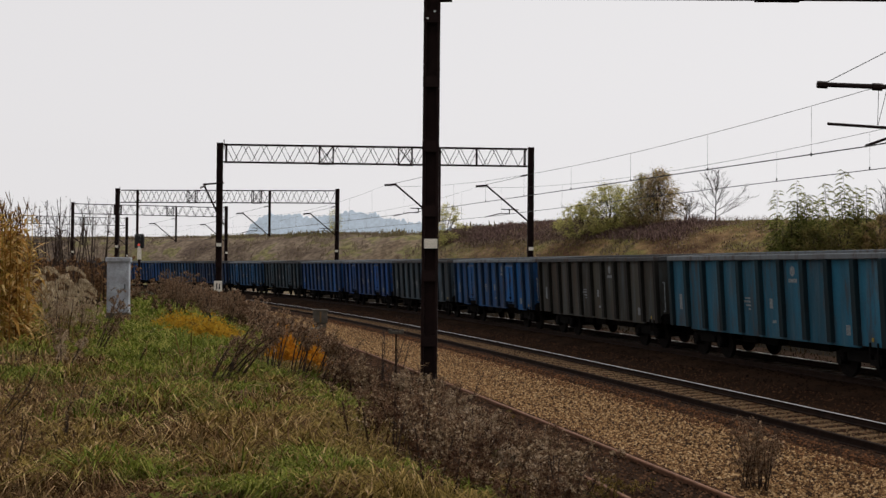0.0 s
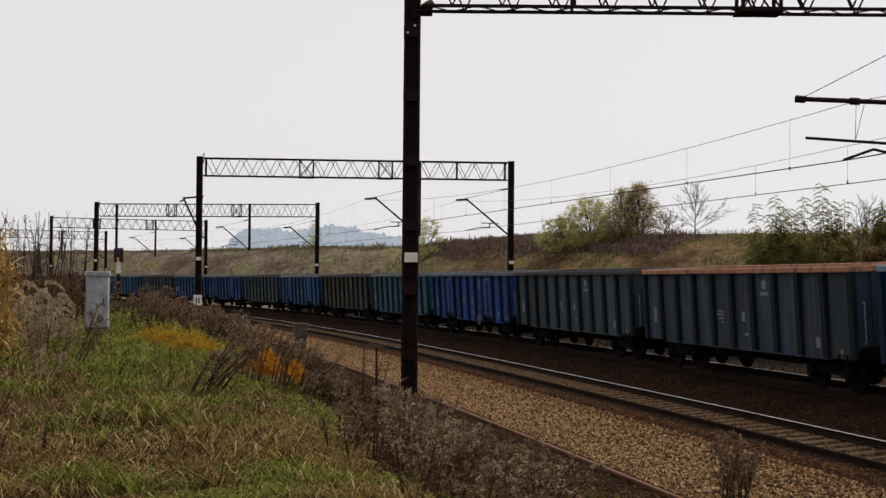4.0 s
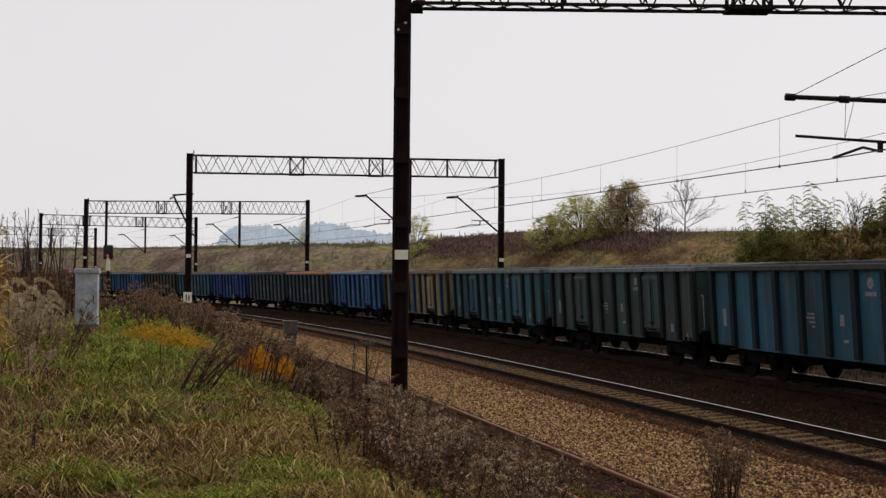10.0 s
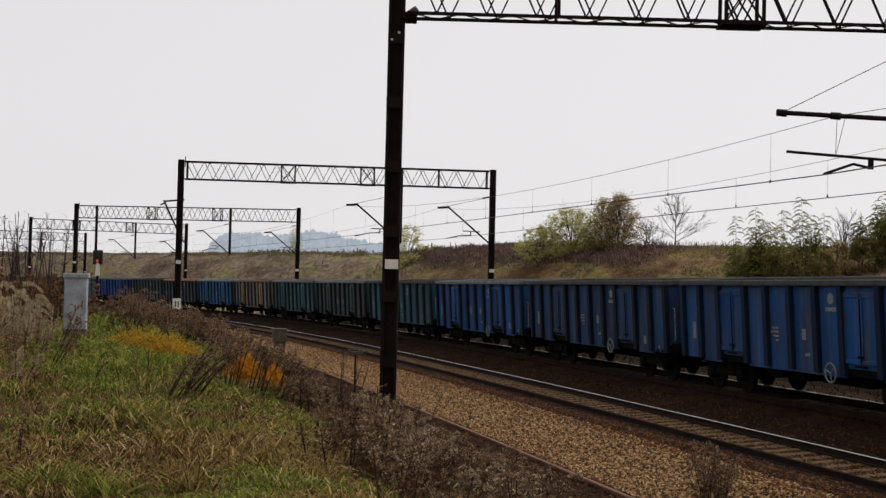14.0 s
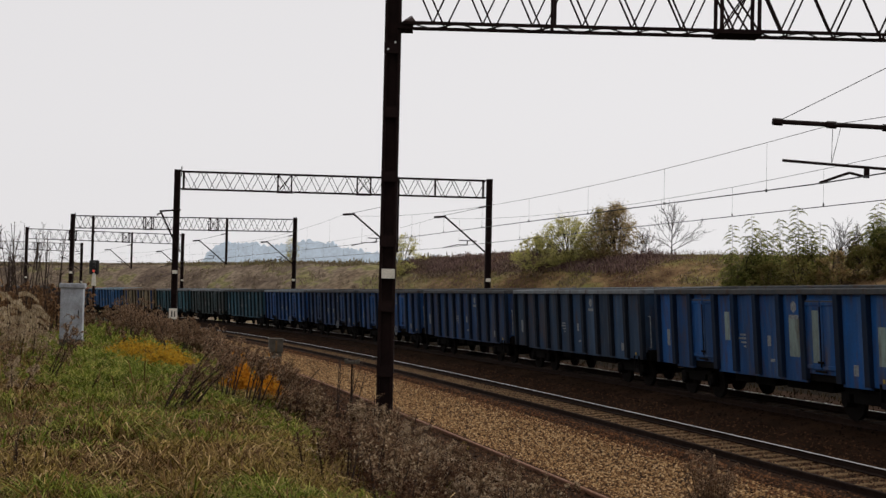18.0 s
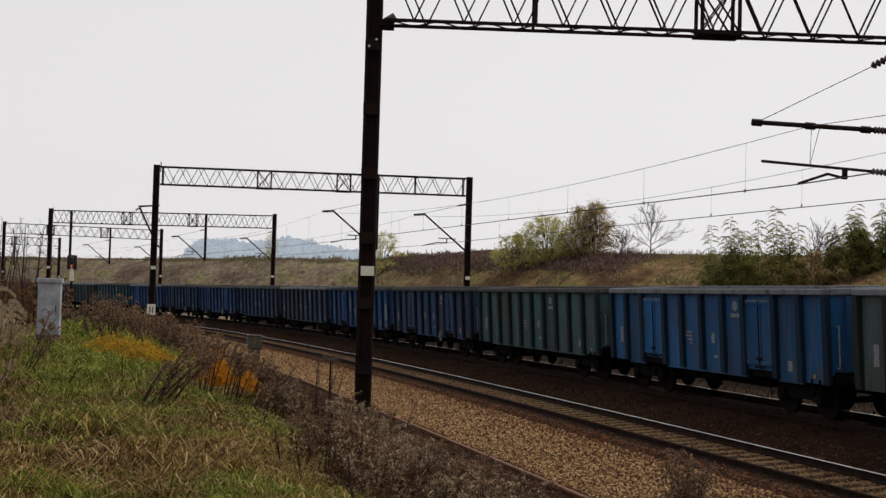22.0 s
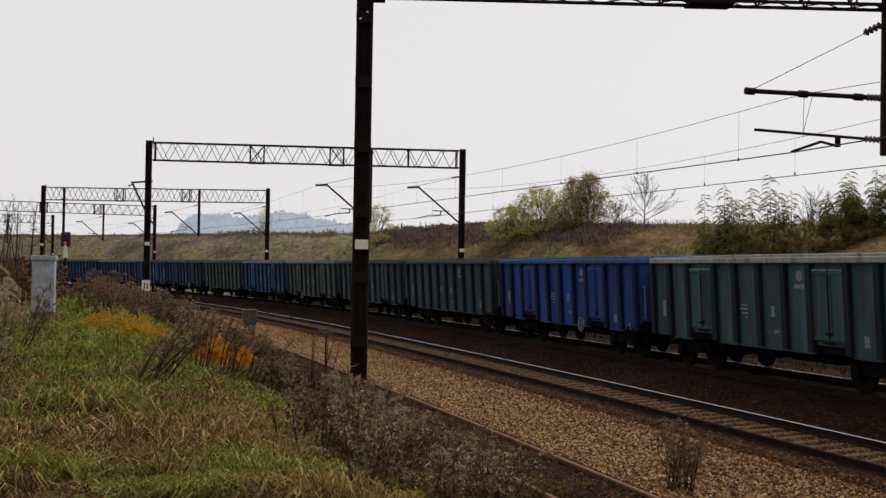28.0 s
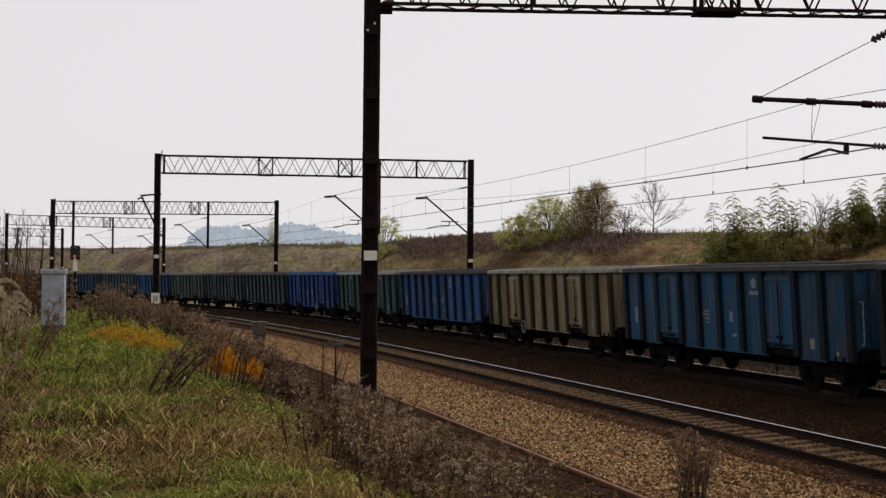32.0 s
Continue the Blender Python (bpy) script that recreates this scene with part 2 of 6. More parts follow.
def pale_distance():
    """Blends the soil into a paler brown between 85 and 135 metres ahead."""
    n, l = M_EARTH.node_tree.nodes, M_EARTH.node_tree.links
    b = n["Principled BSDF"]
    source = b.inputs["Base Color"].links[0].from_socket
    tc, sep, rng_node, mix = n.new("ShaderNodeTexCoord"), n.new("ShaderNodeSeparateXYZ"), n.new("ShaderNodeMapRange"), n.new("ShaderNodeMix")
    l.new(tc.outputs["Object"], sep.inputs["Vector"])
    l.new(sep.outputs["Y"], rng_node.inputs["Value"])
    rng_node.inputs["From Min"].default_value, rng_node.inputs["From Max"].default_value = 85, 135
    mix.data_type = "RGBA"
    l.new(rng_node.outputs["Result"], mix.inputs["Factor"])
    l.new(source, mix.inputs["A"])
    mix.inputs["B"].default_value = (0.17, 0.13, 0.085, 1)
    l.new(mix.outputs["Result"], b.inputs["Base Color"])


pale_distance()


def bank_soil():
    """The far bank under low autumn grass: soft drifts of yellow-green, ochre and brown, the far colours greyed for
    haze.
    """
    m = bpy.data.materials.new("autumn_bank")
    m.use_nodes = True
    n, l = m.node_tree.nodes, m.node_tree.links
    b = n["Principled BSDF"]
    b.inputs["Roughness"].default_value, b.inputs["Specular IOR Level"].default_value = 1.0, 0.02
    tc, stretch = n.new("ShaderNodeTexCoord"), n.new("ShaderNodeMapping")
    stretch.inputs["Scale"].default_value = (1.0, 0.55, 2.2)
    l.new(tc.outputs["Object"], stretch.inputs["Vector"])
    cover, fine = n.new("ShaderNodeTexNoise"), n.new("ShaderNodeTexNoise")
    cover.inputs["Scale"].default_value, cover.inputs["Detail"].default_value, cover.inputs["Roughness"].default_value = 0.11, 5, 0.62
    fine.inputs["Scale"].default_value, fine.inputs["Detail"].default_value = 1.3, 6
    l.new(stretch.outputs["Vector"], cover.inputs["Vector"])
    l.new(stretch.outputs["Vector"], fine.inputs["Vector"])
    near, far = n.new("ShaderNodeValToRGB"), n.new("ShaderNodeValToRGB")
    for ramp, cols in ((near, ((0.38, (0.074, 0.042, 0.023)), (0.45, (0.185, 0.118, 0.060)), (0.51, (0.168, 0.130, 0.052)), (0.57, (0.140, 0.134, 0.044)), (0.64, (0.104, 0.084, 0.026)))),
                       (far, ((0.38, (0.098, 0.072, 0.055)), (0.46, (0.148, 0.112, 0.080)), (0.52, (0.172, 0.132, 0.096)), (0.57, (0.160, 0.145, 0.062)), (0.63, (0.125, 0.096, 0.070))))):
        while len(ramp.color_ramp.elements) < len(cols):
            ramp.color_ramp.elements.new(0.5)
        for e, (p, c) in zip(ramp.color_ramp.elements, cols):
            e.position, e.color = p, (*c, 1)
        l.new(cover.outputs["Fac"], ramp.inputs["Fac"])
    # blend by distance into the far ramp, which has haze in its colours
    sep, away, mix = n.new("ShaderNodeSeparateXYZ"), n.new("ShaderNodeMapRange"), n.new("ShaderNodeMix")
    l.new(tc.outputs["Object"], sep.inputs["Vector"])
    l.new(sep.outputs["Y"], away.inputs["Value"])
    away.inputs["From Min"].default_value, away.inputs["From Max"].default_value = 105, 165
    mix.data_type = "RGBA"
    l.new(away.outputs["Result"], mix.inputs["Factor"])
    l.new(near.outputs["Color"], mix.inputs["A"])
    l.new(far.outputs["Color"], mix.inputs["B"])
    g, gm = n.new("ShaderNodeMapRange"), n.new("ShaderNodeMix")
    g.inputs["From Min"].default_value, g.inputs["From Max"].default_value = 0.3, 0.7
    g.inputs["To Min"].default_value, g.inputs["To Max"].default_value = 0.55, 1.35
    l.new(fine.outputs["Fac"], g.inputs["Value"])
    gm.data_type, gm.blend_type = "RGBA", "MULTIPLY"
    gm.inputs["Factor"].default_value = 1.0
    l.new(mix.outputs["Result"], gm.inputs["A"])
    l.new(g.outputs["Result"], gm.inputs["B"])
    l.new(gm.outputs["Result"], b.inputs["Base Color"])
    bump = n.new("ShaderNodeBump")
    bump.inputs["Strength"].default_value, bump.inputs["Distance"].default_value = 0.5, 0.25
    l.new(fine.outputs["Fac"], bump.inputs["Height"])
    l.new(bump.outputs["Normal"], b.inputs["Normal"])
    return m


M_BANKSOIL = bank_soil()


# ---------- the ground ----------
def build_ground():
    rows = np.concatenate([np.arange(-60, 140, 1.0), np.arange(140, 420, 4.0), np.arange(420, 3000, 120.0)])
    cols = np.concatenate([-np.arange(2600, 300, -150.0), -np.arange(300, 60, -8.0), np.arange(-60, 60, 1.0),
                           np.arange(60, 300, 8.0), np.arange(300, 2600, 150.0)])
    X, Y = np.meshgrid(cols, rows)
    Z = ground_z(X.ravel(), Y.ravel())
    v = np.stack([X.ravel(), Y.ravel(), Z], 1)
    w = len(cols)
    f = [(j * w + i, j * w + i + 1, (j + 1) * w + i + 1, (j + 1) * w + i) for j in range(len(rows) - 1) for i in range(w - 1)]
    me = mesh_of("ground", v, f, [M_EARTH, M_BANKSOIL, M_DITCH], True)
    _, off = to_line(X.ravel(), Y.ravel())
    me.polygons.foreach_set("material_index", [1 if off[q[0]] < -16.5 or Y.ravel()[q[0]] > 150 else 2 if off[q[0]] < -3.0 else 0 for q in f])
    ob = new("ground", me)
    tagged(ob, "rough ground with brown soil, dead grass and a grassy bank", "ground", kind="structure")


build_ground()


# ---------- the railway track ----------
def sweep(name, profile, s0, s1, step, off, up, material, cant=0.0, closed=True, top=None):
    """A profile (offset to the left, height) drawn along the line; top: the profile's edge that takes the second material."""
    S = np.arange(s0, s1 + step / 2, step)
    v, f, mi = [], [], []
    k = len(profile)
    for s in S:
        for a, b in profile:
            v.append(line(s, off + a, up + b - a * cant))
    for j in range(len(S) - 1):
        for i in range(k if closed else k - 1):
            f.append((j * k + i, j * k + (i + 1) % k, (j + 1) * k + (i + 1) % k, (j + 1) * k + i))
            mi.append(1 if top and i in top else 0)
    me = mesh_of(name, v, f, material)
    if top is not None:
        me.polygons.foreach_set("material_index", mi)
    return me


TILT = CANT / 1.5


def plane(off, centre, up):
    """The height of the sleepers' tops on a canted track."""
    return up - (off - centre) * TILT - 0.18


# the dark bed runs out to -10 to keep the gap under wagons black
BED_OFF, BED_UP = [-10.0, -8.0, -4.2], [-0.50, -0.56, -0.52]
for _c0, _u0 in ((0.0, FAR_LIFT), (TRACK_GAP, -CANT / 2)):
    for _o, _d in ((-1.55, -0.03), (-1.3, 0.03), (-0.86, 0.03), (-0.78, -0.012), (0.78, -0.012), (0.86, 0.03), (1.3, 0.03), (1.55, -0.03)):
        BED_OFF.append(_c0 + _o)
        BED_UP.append(plane(_c0 + _o, _c0, _u0) + _d)
BED_OFF += [6.9, 8.2, 9.6, 10.6, 11.6, 12.6]
BED_UP += [-0.38, -0.38, -0.27, -0.06, -0.05, -0.20]
RAIL = [(-0.07, 0), (0.07, 0), (0.07, 0.02), (0.012, 0.04), (0.012, 0.13), (0.036, 0.138), (0.036, 0.157), (0.024, 0.172), (-0.024, 0.172), (-0.036, 0.157), (-0.036, 0.138), (-0.012, 0.13), (-0.012, 0.04), (-0.07, 0.02)]

bed = tagged(new("ballast_bed", sweep("ballast_bed", list(zip(BED_OFF, BED_UP)), -60, 330, 1.5, 0, 0, M_BALLAST, closed=False)),
             "ballast bed of rusty brown and tan gravel", "ballast", kind="structure")


def stone_field(name, n, s0, s1, o0, o1, size, material, seed, label):
    """Loose ballast stones as small uneven lumps lying on the bed."""
    r = np.random.default_rng(seed)
    s = s0 + (s1 - s0) * r.random(n) ** 1.6
    o = r.uniform(o0, o1, n)
    x, y, z, th = (np.interp(s, _s, a) for a in (_x, _y, _z, _th))
    c = np.stack([x - np.cos(th) * o, y - np.sin(th) * o, z + np.interp(o, BED_OFF, BED_UP) + size * 0.15], 1)
    base = np.array([[1, 0, 0], [0, 1, 0], [-1, 0, 0], [0, -1, 0], [0, 0, 0.8]])
    tri = np.array([[0, 1, 4], [1, 2, 4], [2, 3, 4], [3, 0, 4]])
    v = base[None] * r.uniform(0.55, 1.25, (n, 5, 3)) * (size * r.uniform(0.5, 1.25, (n, 1, 1)))
    a, b = r.uniform(0, 6.28, n), r.uniform(-0.6, 0.6, n)
    ca, sa, cb, sb = np.cos(a), np.sin(a), np.cos(b), np.sin(b)
    y1, z1 = v[..., 1] * cb[:, None] - v[..., 2] * sb[:, None], v[..., 1] * sb[:, None] + v[..., 2] * cb[:, None]
    x2, y2 = v[..., 0] * ca[:, None] - y1 * sa[:, None], v[..., 0] * sa[:, None] + y1 * ca[:, None]
    v = np.stack([x2, y2, z1], -1) + c[:, None]
    me = bpy.data.meshes.new(name)
    me.vertices.add(n * 5)
    me.vertices.foreach_set("co", v.astype(np.float32).ravel())
    idx = (tri[None] + 5 * np.arange(n)[:, None, None]).astype(np.int32).ravel()
    me.loops.add(len(idx))
    me.loops.foreach_set("vertex_index", idx)
    me.polygons.add(len(idx) // 3)
    me.polygons.foreach_set("loop_start", np.arange(0, len(idx), 3, dtype=np.int32))
    me.materials.append(material)
    me.update(calc_edges=True)
    tagged(new(name, me), label, "gravel", kind="stuff")


M_GRAVEL = leaf_mat("tan_gravel", [(0.022, 0.010, 0.005), (0.085, 0.042, 0.018), (0.18, 0.098, 0.040), (0.26, 0.155, 0.070), (0.40, 0.275, 0.15)], 0.9, 0.0)
M_RUSTY_GRAVEL = leaf_mat("rusty_gravel", [(0.014, 0.008, 0.005), (0.036, 0.018, 0.010), (0.062, 0.030, 0.016), (0.11, 0.056, 0.030)], 0.9, 0.0)
# this near-black gravel carries the train's shade in its colour
M_SHADED_GRAVEL = leaf_mat("oily_gravel", [(0.004, 0.003, 0.002), (0.010, 0.006, 0.004), (0.018, 0.011, 0.007)], 0.9, 0.0)
stone_field("gravel", 90000, 2, 105, 6.1, 10.35, 0.036, M_GRAVEL, 1, "tan and brown track gravel beside the rails")
stone_field("oily_gravel", 13000, 2, 105, -1.6, 2.3, 0.036, M_SHADED_GRAVEL, 6, "ballast stones blackened for the shade under the train")
stone_field("rusty_gravel", 30000, 2, 105, 1.9, 6.6, 0.036, M_RUSTY_GRAVEL, 2, "rust-stained dark ballast stones between the tracks")
stone_field("edge_gravel", 20000, 2, 70, 9.7, 12.2, 0.036, M_RUSTY_GRAVEL, 3, "scattered rust-brown stones round the abandoned rail")


def sleeper_mesh(material, l, w, h):
    bm = soft_boxes(0.015, (0, 0, -h / 2, l, w, h))
    bmesh.ops.translate(bm, verts=[v for v in bm.verts if abs(v.co.x) < l * 0.1], vec=(0, 0, -0.01))
    me = bpy.data.meshes.new("sleeper")
    bm.to_mesh(me)
    bm.free()
    me.materials.append(material)
    return me


def build_track(label, off, up, s0, s1, p0, p1, rail_mats, wood, worn=None):
    t = thing("railway_track", Matrix(), label, "railway track", kind="structure")
    for e in (-0.7535, 0.7535):
        part("rail", sweep("rail", RAIL, s0, s1, 1.0, off + e, up - e * TILT - 0.172, rail_mats, top=((6,) if e < 0 else (8,)) if worn is None else worn if e < 0 else (8,)), None, t)
    me = sleeper_mesh(wood, 2.5, 0.24, 0.18)
    for s in np.arange(p0, p1, 0.62):
        j = random.uniform(-0.02, 0.02)
        part("sleeper", me, None, t, at=Matrix.Translation(line(s + j, off, up - 0.18)) @ pose(0, 0, 0, 0, -math.degrees(math.atan(TILT)), math.degrees(heading(s)) + random.uniform(-1, 1)))
    return t


build_track("empty railway track with shiny worn rails and weathered sleepers", TRACK_GAP, -CANT / 2, -60, 330, 6, 150, [M_RAIL, M_HEAD], M_SLEEPER)
# far track's sleepers are darkened for the shade under the train
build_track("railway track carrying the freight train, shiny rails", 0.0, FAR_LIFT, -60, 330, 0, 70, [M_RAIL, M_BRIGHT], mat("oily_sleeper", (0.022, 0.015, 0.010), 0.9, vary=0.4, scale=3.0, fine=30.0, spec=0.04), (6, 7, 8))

siding = thing("abandoned_siding", Matrix(), "abandoned siding of two rust-red rails sunk in weeds", "railway track", kind="structure")
part("rail", sweep("rail", RAIL, -20, 62, 1.0, TRACK_GAP + 6.19, -0.145, M_RUST), None, siding)
part("rail", sweep("rail", RAIL, -20, 44, 1.0, TRACK_GAP + 7.70, -0.10, M_RUST), None, siding)
stone_field("red_gravel", 9000, 2, 80, 5.7, 6.6, 0.036, leaf_mat("red_gravel", [(0.04, 0.016, 0.007), (0.09, 0.038, 0.016), (0.15, 0.066, 0.028)], 0.9, 0.0), 4, "rust-red stones along the rail's edge")
stone_field("track_gravel", 16000, 4, 95, 3.84, 5.28, 0.026, leaf_mat("dusty_gravel", [(0.05, 0.028, 0.014), (0.10, 0.06, 0.03), (0.16, 0.10, 0.05), (0.21, 0.14, 0.075)], 0.9, 0.0), 5, "dusty tan stones between the sleepers")


# ---------- overhead line portals ----------
M_MARK_PALE = mat("worn_bolt", (0.6, 0.6, 0.58), 0.6, vary=0.2)
M_INSUL = mat("brown_porcelain", (0.05, 0.025, 0.02), 0.3, vary=0.3)
M_WIRE = mat("weathered_wire", (0.05, 0.05, 0.05), 0.6, metal=0.3, vary=0.2, bump=0.0)
TOP, LOW, DEEP = 9.75, 8.64, 0.56


def post_parts(parent, x, z0, z1, name="post", w=0.33, band=None):
    """A post of two channels joined by batten plates, with a painted band."""
    p = part(name, boxes((x, 0, (z0 + z1) / 2, w * 0.86, 0.05, z1 - z0), (x, 0.1, (z0 + z1) / 2, w * 0.8, 0.03, z1 - z0)), M_STEEL, parent)
    for sx in (-1, 1):
        part("channel", soft_boxes(0.008, (x + sx * (w / 2 - 0.03), 0.03, (z0 + z1) / 2, 0.06, 0.34, z1 - z0)), M_STEEL, p)
    for z in np.arange(z0 + 0.6, z1 - 0.2, 1.3):
        part("batten_plate", boxes((x, -0.155, z, w + 0.004, 0.012, 0.22)), M_STEEL, p)
    if band:
        part("painted_band", boxes((x + 0.02, -0.02, band, w * 0.62 + 0.06, 0.40, 0.19)), M_WHITE, p, "cream-white painted band")
    return p


def insulator(parent, p, q, r=0.075, n=4):
    p, q = Vector(p), Vector(q)
    bm = rod(p, q, r * 0.45, 8)
    for i in range(n):
        c = p.lerp(q, (i + 0.5) / n)
        d = (q - p).normalized() * 0.018
        rod(c - d, c + d, r, 10, r * 0.75, bm)
    return part("insulator", bm, M_INSUL, parent, "ribbed brown insulator")


def lattice(parent, span, joints, low, top, singles=(), start=0.2):
    """Box truss beam: four chords, V bars on two faces, zigzag below, X frames at the joints, single uprights."""
    beam = part("beam", bar((start, 0, top), (start + 0.05, 0, top), 0.05, DEEP), M_STEEL, parent)
    for y in (-DEEP / 2, DEEP / 2):
        for z in (low, top):
            part("chord", bar((start, y, z), (span - start, y, z), 0.062, 0.062), M_STEEL, beam)
    up, flat = bpy.data.meshes.new("lattice_bar"), bpy.data.meshes.new("bottom_bar")
    for me, d, w, h in ((up, (0.5, 0, top - low), 0.045, 0.03), (flat, (0.5, DEEP, 0), 0.03, 0.02)):
        bm = bar((0, 0, 0), d, w, h)
        bm.to_mesh(me)
        bm.free()
        me.materials.append(M_STEEL)
    for y, shift in ((-DEEP / 2, 0.8), (DEEP / 2, 1.06)):
        for x in np.arange(shift, span - 0.55, 1.0):
            part("lattice_bar", up, None, beam, at=pose(x, y, low))
            part("lattice_bar", up, None, beam, at=pose(x, y, low, 0, 0, 180))
    for i, x in enumerate(np.arange(0.3, span - 0.8, 0.5)):
        part("bottom_bar", flat, None, beam, at=pose(x, -DEEP / 2, low) if i % 2 == 0 else pose(x + 0.5, -DEEP / 2, low) @ Matrix.Rotation(math.pi, 4, "Y"))
    for j in joints:
        for y in (-DEEP / 2, DEEP / 2):
            bm = bmesh.new()
            for e in (-0.38, 0.38):
                bar((j + e, y, low), (j + e, y, top), 0.07, 0.05, bm)
                bar((j + e, y, low), (j - e, y, top), 0.05, 0.03, bm)
            part("cross_frame", bm, M_STEEL, beam)
        part("joint_plate", boxes((j, 0, low - 0.04, 0.9, DEEP + 0.1, 0.035), (j - 0.38, 0, low, 0.09, DEEP, 0.1), (j + 0.38, 0, low, 0.09, DEEP, 0.1)), M_STEEL, beam)
    for j in singles:
        part("upright", boxes((j, -DEEP / 2, (low + top) / 2, 0.06, 0.05, top - low), (j, DEEP / 2, (low + top) / 2, 0.06, 0.05, top - low)), M_STEEL, beam)
    return beam


def slanted_bracket(parent, x, way, foot=5.75, post_half=0.12):
    """A cantilever bracket: a strut up to a knee, a level arm with the carrying wire, and a steady arm for the contact wire."""
    a = x + way * post_half
    b = part("bracket", rod((a, 0, foot), (x + way * 2.45, 0, 7.70), 0.05), M_STEEL, parent)
    part("level_arm", rod((x + way * 2.40, 0, 7.72), (x + way * 3.08, 0, 7.66), 0.06), M_STEEL, b)
    part("steady_tube", rod((x + way * 0.62, 0, 6.36), (x + way * 1.62, 0, 6.38), 0.028), M_STEEL, b)
    part("drop_piece", rod((x + way * 1.15, 0, 6.38), (x + way * 1.15, 0, 6.12), 0.035), M_STEEL, b)
    bm = rod((x + way * 1.15, 0, 6.14), (x + way * 1.75, 0, 6.12), 0.025)
    rod((x + way * 1.75, 0, 6.12), (x + way * 2.55, 0, 5.92), 0.025, bm=bm)
    part("steady_arm", bm, M_STEEL, b)
    part("tie", rod((a, 0, 8.35), (x + way * 2.7, 0, 7.72), 0.012), M_WIRE, b)
    insulator(b, (a, 0, 8.36), (a + way * 0.42, 0, 8.26))
    return b


def portal(left, right, joints, hangers, brackets, label, side_bracket=False, plate=False, band=4.2, band_right=4.15, low=LOW, top=TOP, singles=()):
    d = Vector(right) - Vector(left)
    span = d.length
    t = thing("catenary_portal", Matrix.Translation((*left, 0)) @ Matrix.Rotation(math.atan2(d.y, d.x), 4, "Z"), label, "overhead line portal", "portals over the tracks")
    zl = float(ground_z([left[0]], [left[1]])[0]) - 0.3
    zr = float(ground_z([right[0]], [right[1]])[0]) - 0.3
    lp = post_parts(t, 0, zl, 9.93, band=band)
    rp = post_parts(t, span, zr, 9.93, band=band_right)
    lattice(t, span, joints, low, top, singles)
    for x in hangers:
        h = part("hanger", soft_boxes(0.01, (x, 0, 7.7, 0.2, 0.16, 4.2)), M_STEEL, t)
        for z in (low, top):
            part("clamp", boxes((x, 0, z, 0.3, 0.56, 0.06)), M_STEEL, h)
    for x, way in brackets:
        slanted_bracket(t, x, way)
    if side_bracket:
        b = part("feeder_bracket", rod((0.12, -0.2, 5.55), (-0.82, -0.2, 7.5), 0.05), M_STEEL, t)
        part("level_arm", rod((-0.9, -0.2, 7.56), (0.25, -0.2, 7.66), 0.05), M_STEEL, b)
        insulator(b, (0.15, -0.2, 5.55), (0.32, -0.2, 5.3))
        insulator(b, (-0.75, -0.2, 7.5), (-1.05, -0.2, 7.35))
    if plate:
        p = part("number_plate", soft_boxes(0.008, (0.0, -0.2, 1.88, 0.46, 0.02, 0.6)), M_WHITE, t, "white enamel plate with dark marks")
        part("mark", boxes((-0.07, -0.2125, 1.88, 0.06, 0.006, 0.34), (0.08, -0.2125, 1.86, 0.06, 0.006, 0.3)), M_STEEL, p, "dark bars in place of digits")
    return t


P1 = portal((-0.80, 25.9), (16.1, 26.0), [7.0, 13.0], [10.68], [], "dark steel lattice portal with cream-banded posts over the tracks", band=3.6, band_right=3.6, singles=(3.25,))
P2 = portal((-14.05, 71.8), (3.45, 73.3), [5.95, 10.4], [12.32], [(12.32, -1), (17.5, -1)], "dark steel lattice portal with white plate on its post", side_bracket=True, plate=True, low=8.84, top=9.82, singles=(0.35, 14.45, 17.2))
P3 = portal((-32.2, 116.8), (-11.9, 115.0), [7.0, 13.0], [1.9, 14.2], [(14.2, -1), (20.38, -1)], "dark steel lattice portal across the curve, white-banded posts", band=4.6, band_right=4.35)
P4 = portal((-45.0, 144.8), (-28.9, 152.0), [5.0, 11.0], [11.7], [(11.7, -1), (17.6, -1)], "dark steel lattice portal farther round the curve", band=4.3, band_right=4.4)
P5 = portal((-67.0, 181.5), (-51.3, 191.4), [5.0, 12.0], [12.0], [(12.0, -1), (18.5, -1)], "dark steel lattice portal far along the curve")
P6 = portal((-96.0, 214.0), (-86.0, 228.0), [5.0, 12.0], [11.8], [(11.8, -1)], "dark steel lattice portal at the far end of the curve")

# fittings of the nearest portal
h = part("swing_bracket", rod((10.6, 0, 6.78), (7.80, 0, 6.87), 0.05), M_STEEL, P1)
for x in (7.85, 8.95, 10.1):
    part("clamp", rod((x - 0.1, 0, 6.87 - (x - 7.8) * 0.032), (x + 0.1, 0, 6.86 - (x - 7.8) * 0.032), 0.075), M_STEEL, h)
part("tie", rod((10.6, 0, 8.30), (7.95, 0, 6.92), 0.008), M_WIRE, h)
insulator(h, (10.55, 0, 8.28), (10.2, 0, 8.10), 0.085)
insulator(h, (10.55, 0, 6.78), (10.25, 0, 6.79), 0.08)
part("lower_tube", rod((10.6, 0, 5.92), (7.96, 0, 6.08), 0.03), M_STEEL, h)
insulator(h, (10.55, 0, 5.92), (10.22, 0, 5.94), 0.075)
bm = rod((8.98, 0, 6.85), (8.96, 0, 6.06), 0.006)
rod((9.16, 0, 6.85), (8.97, 0, 6.06), 0.006, bm=bm)
part("dropper", bm, M_WIRE, h)
part("drop_piece", bar((9.68, 0, 5.96), (9.68, 0, 5.76), 0.1, 0.06), M_STEEL, h)
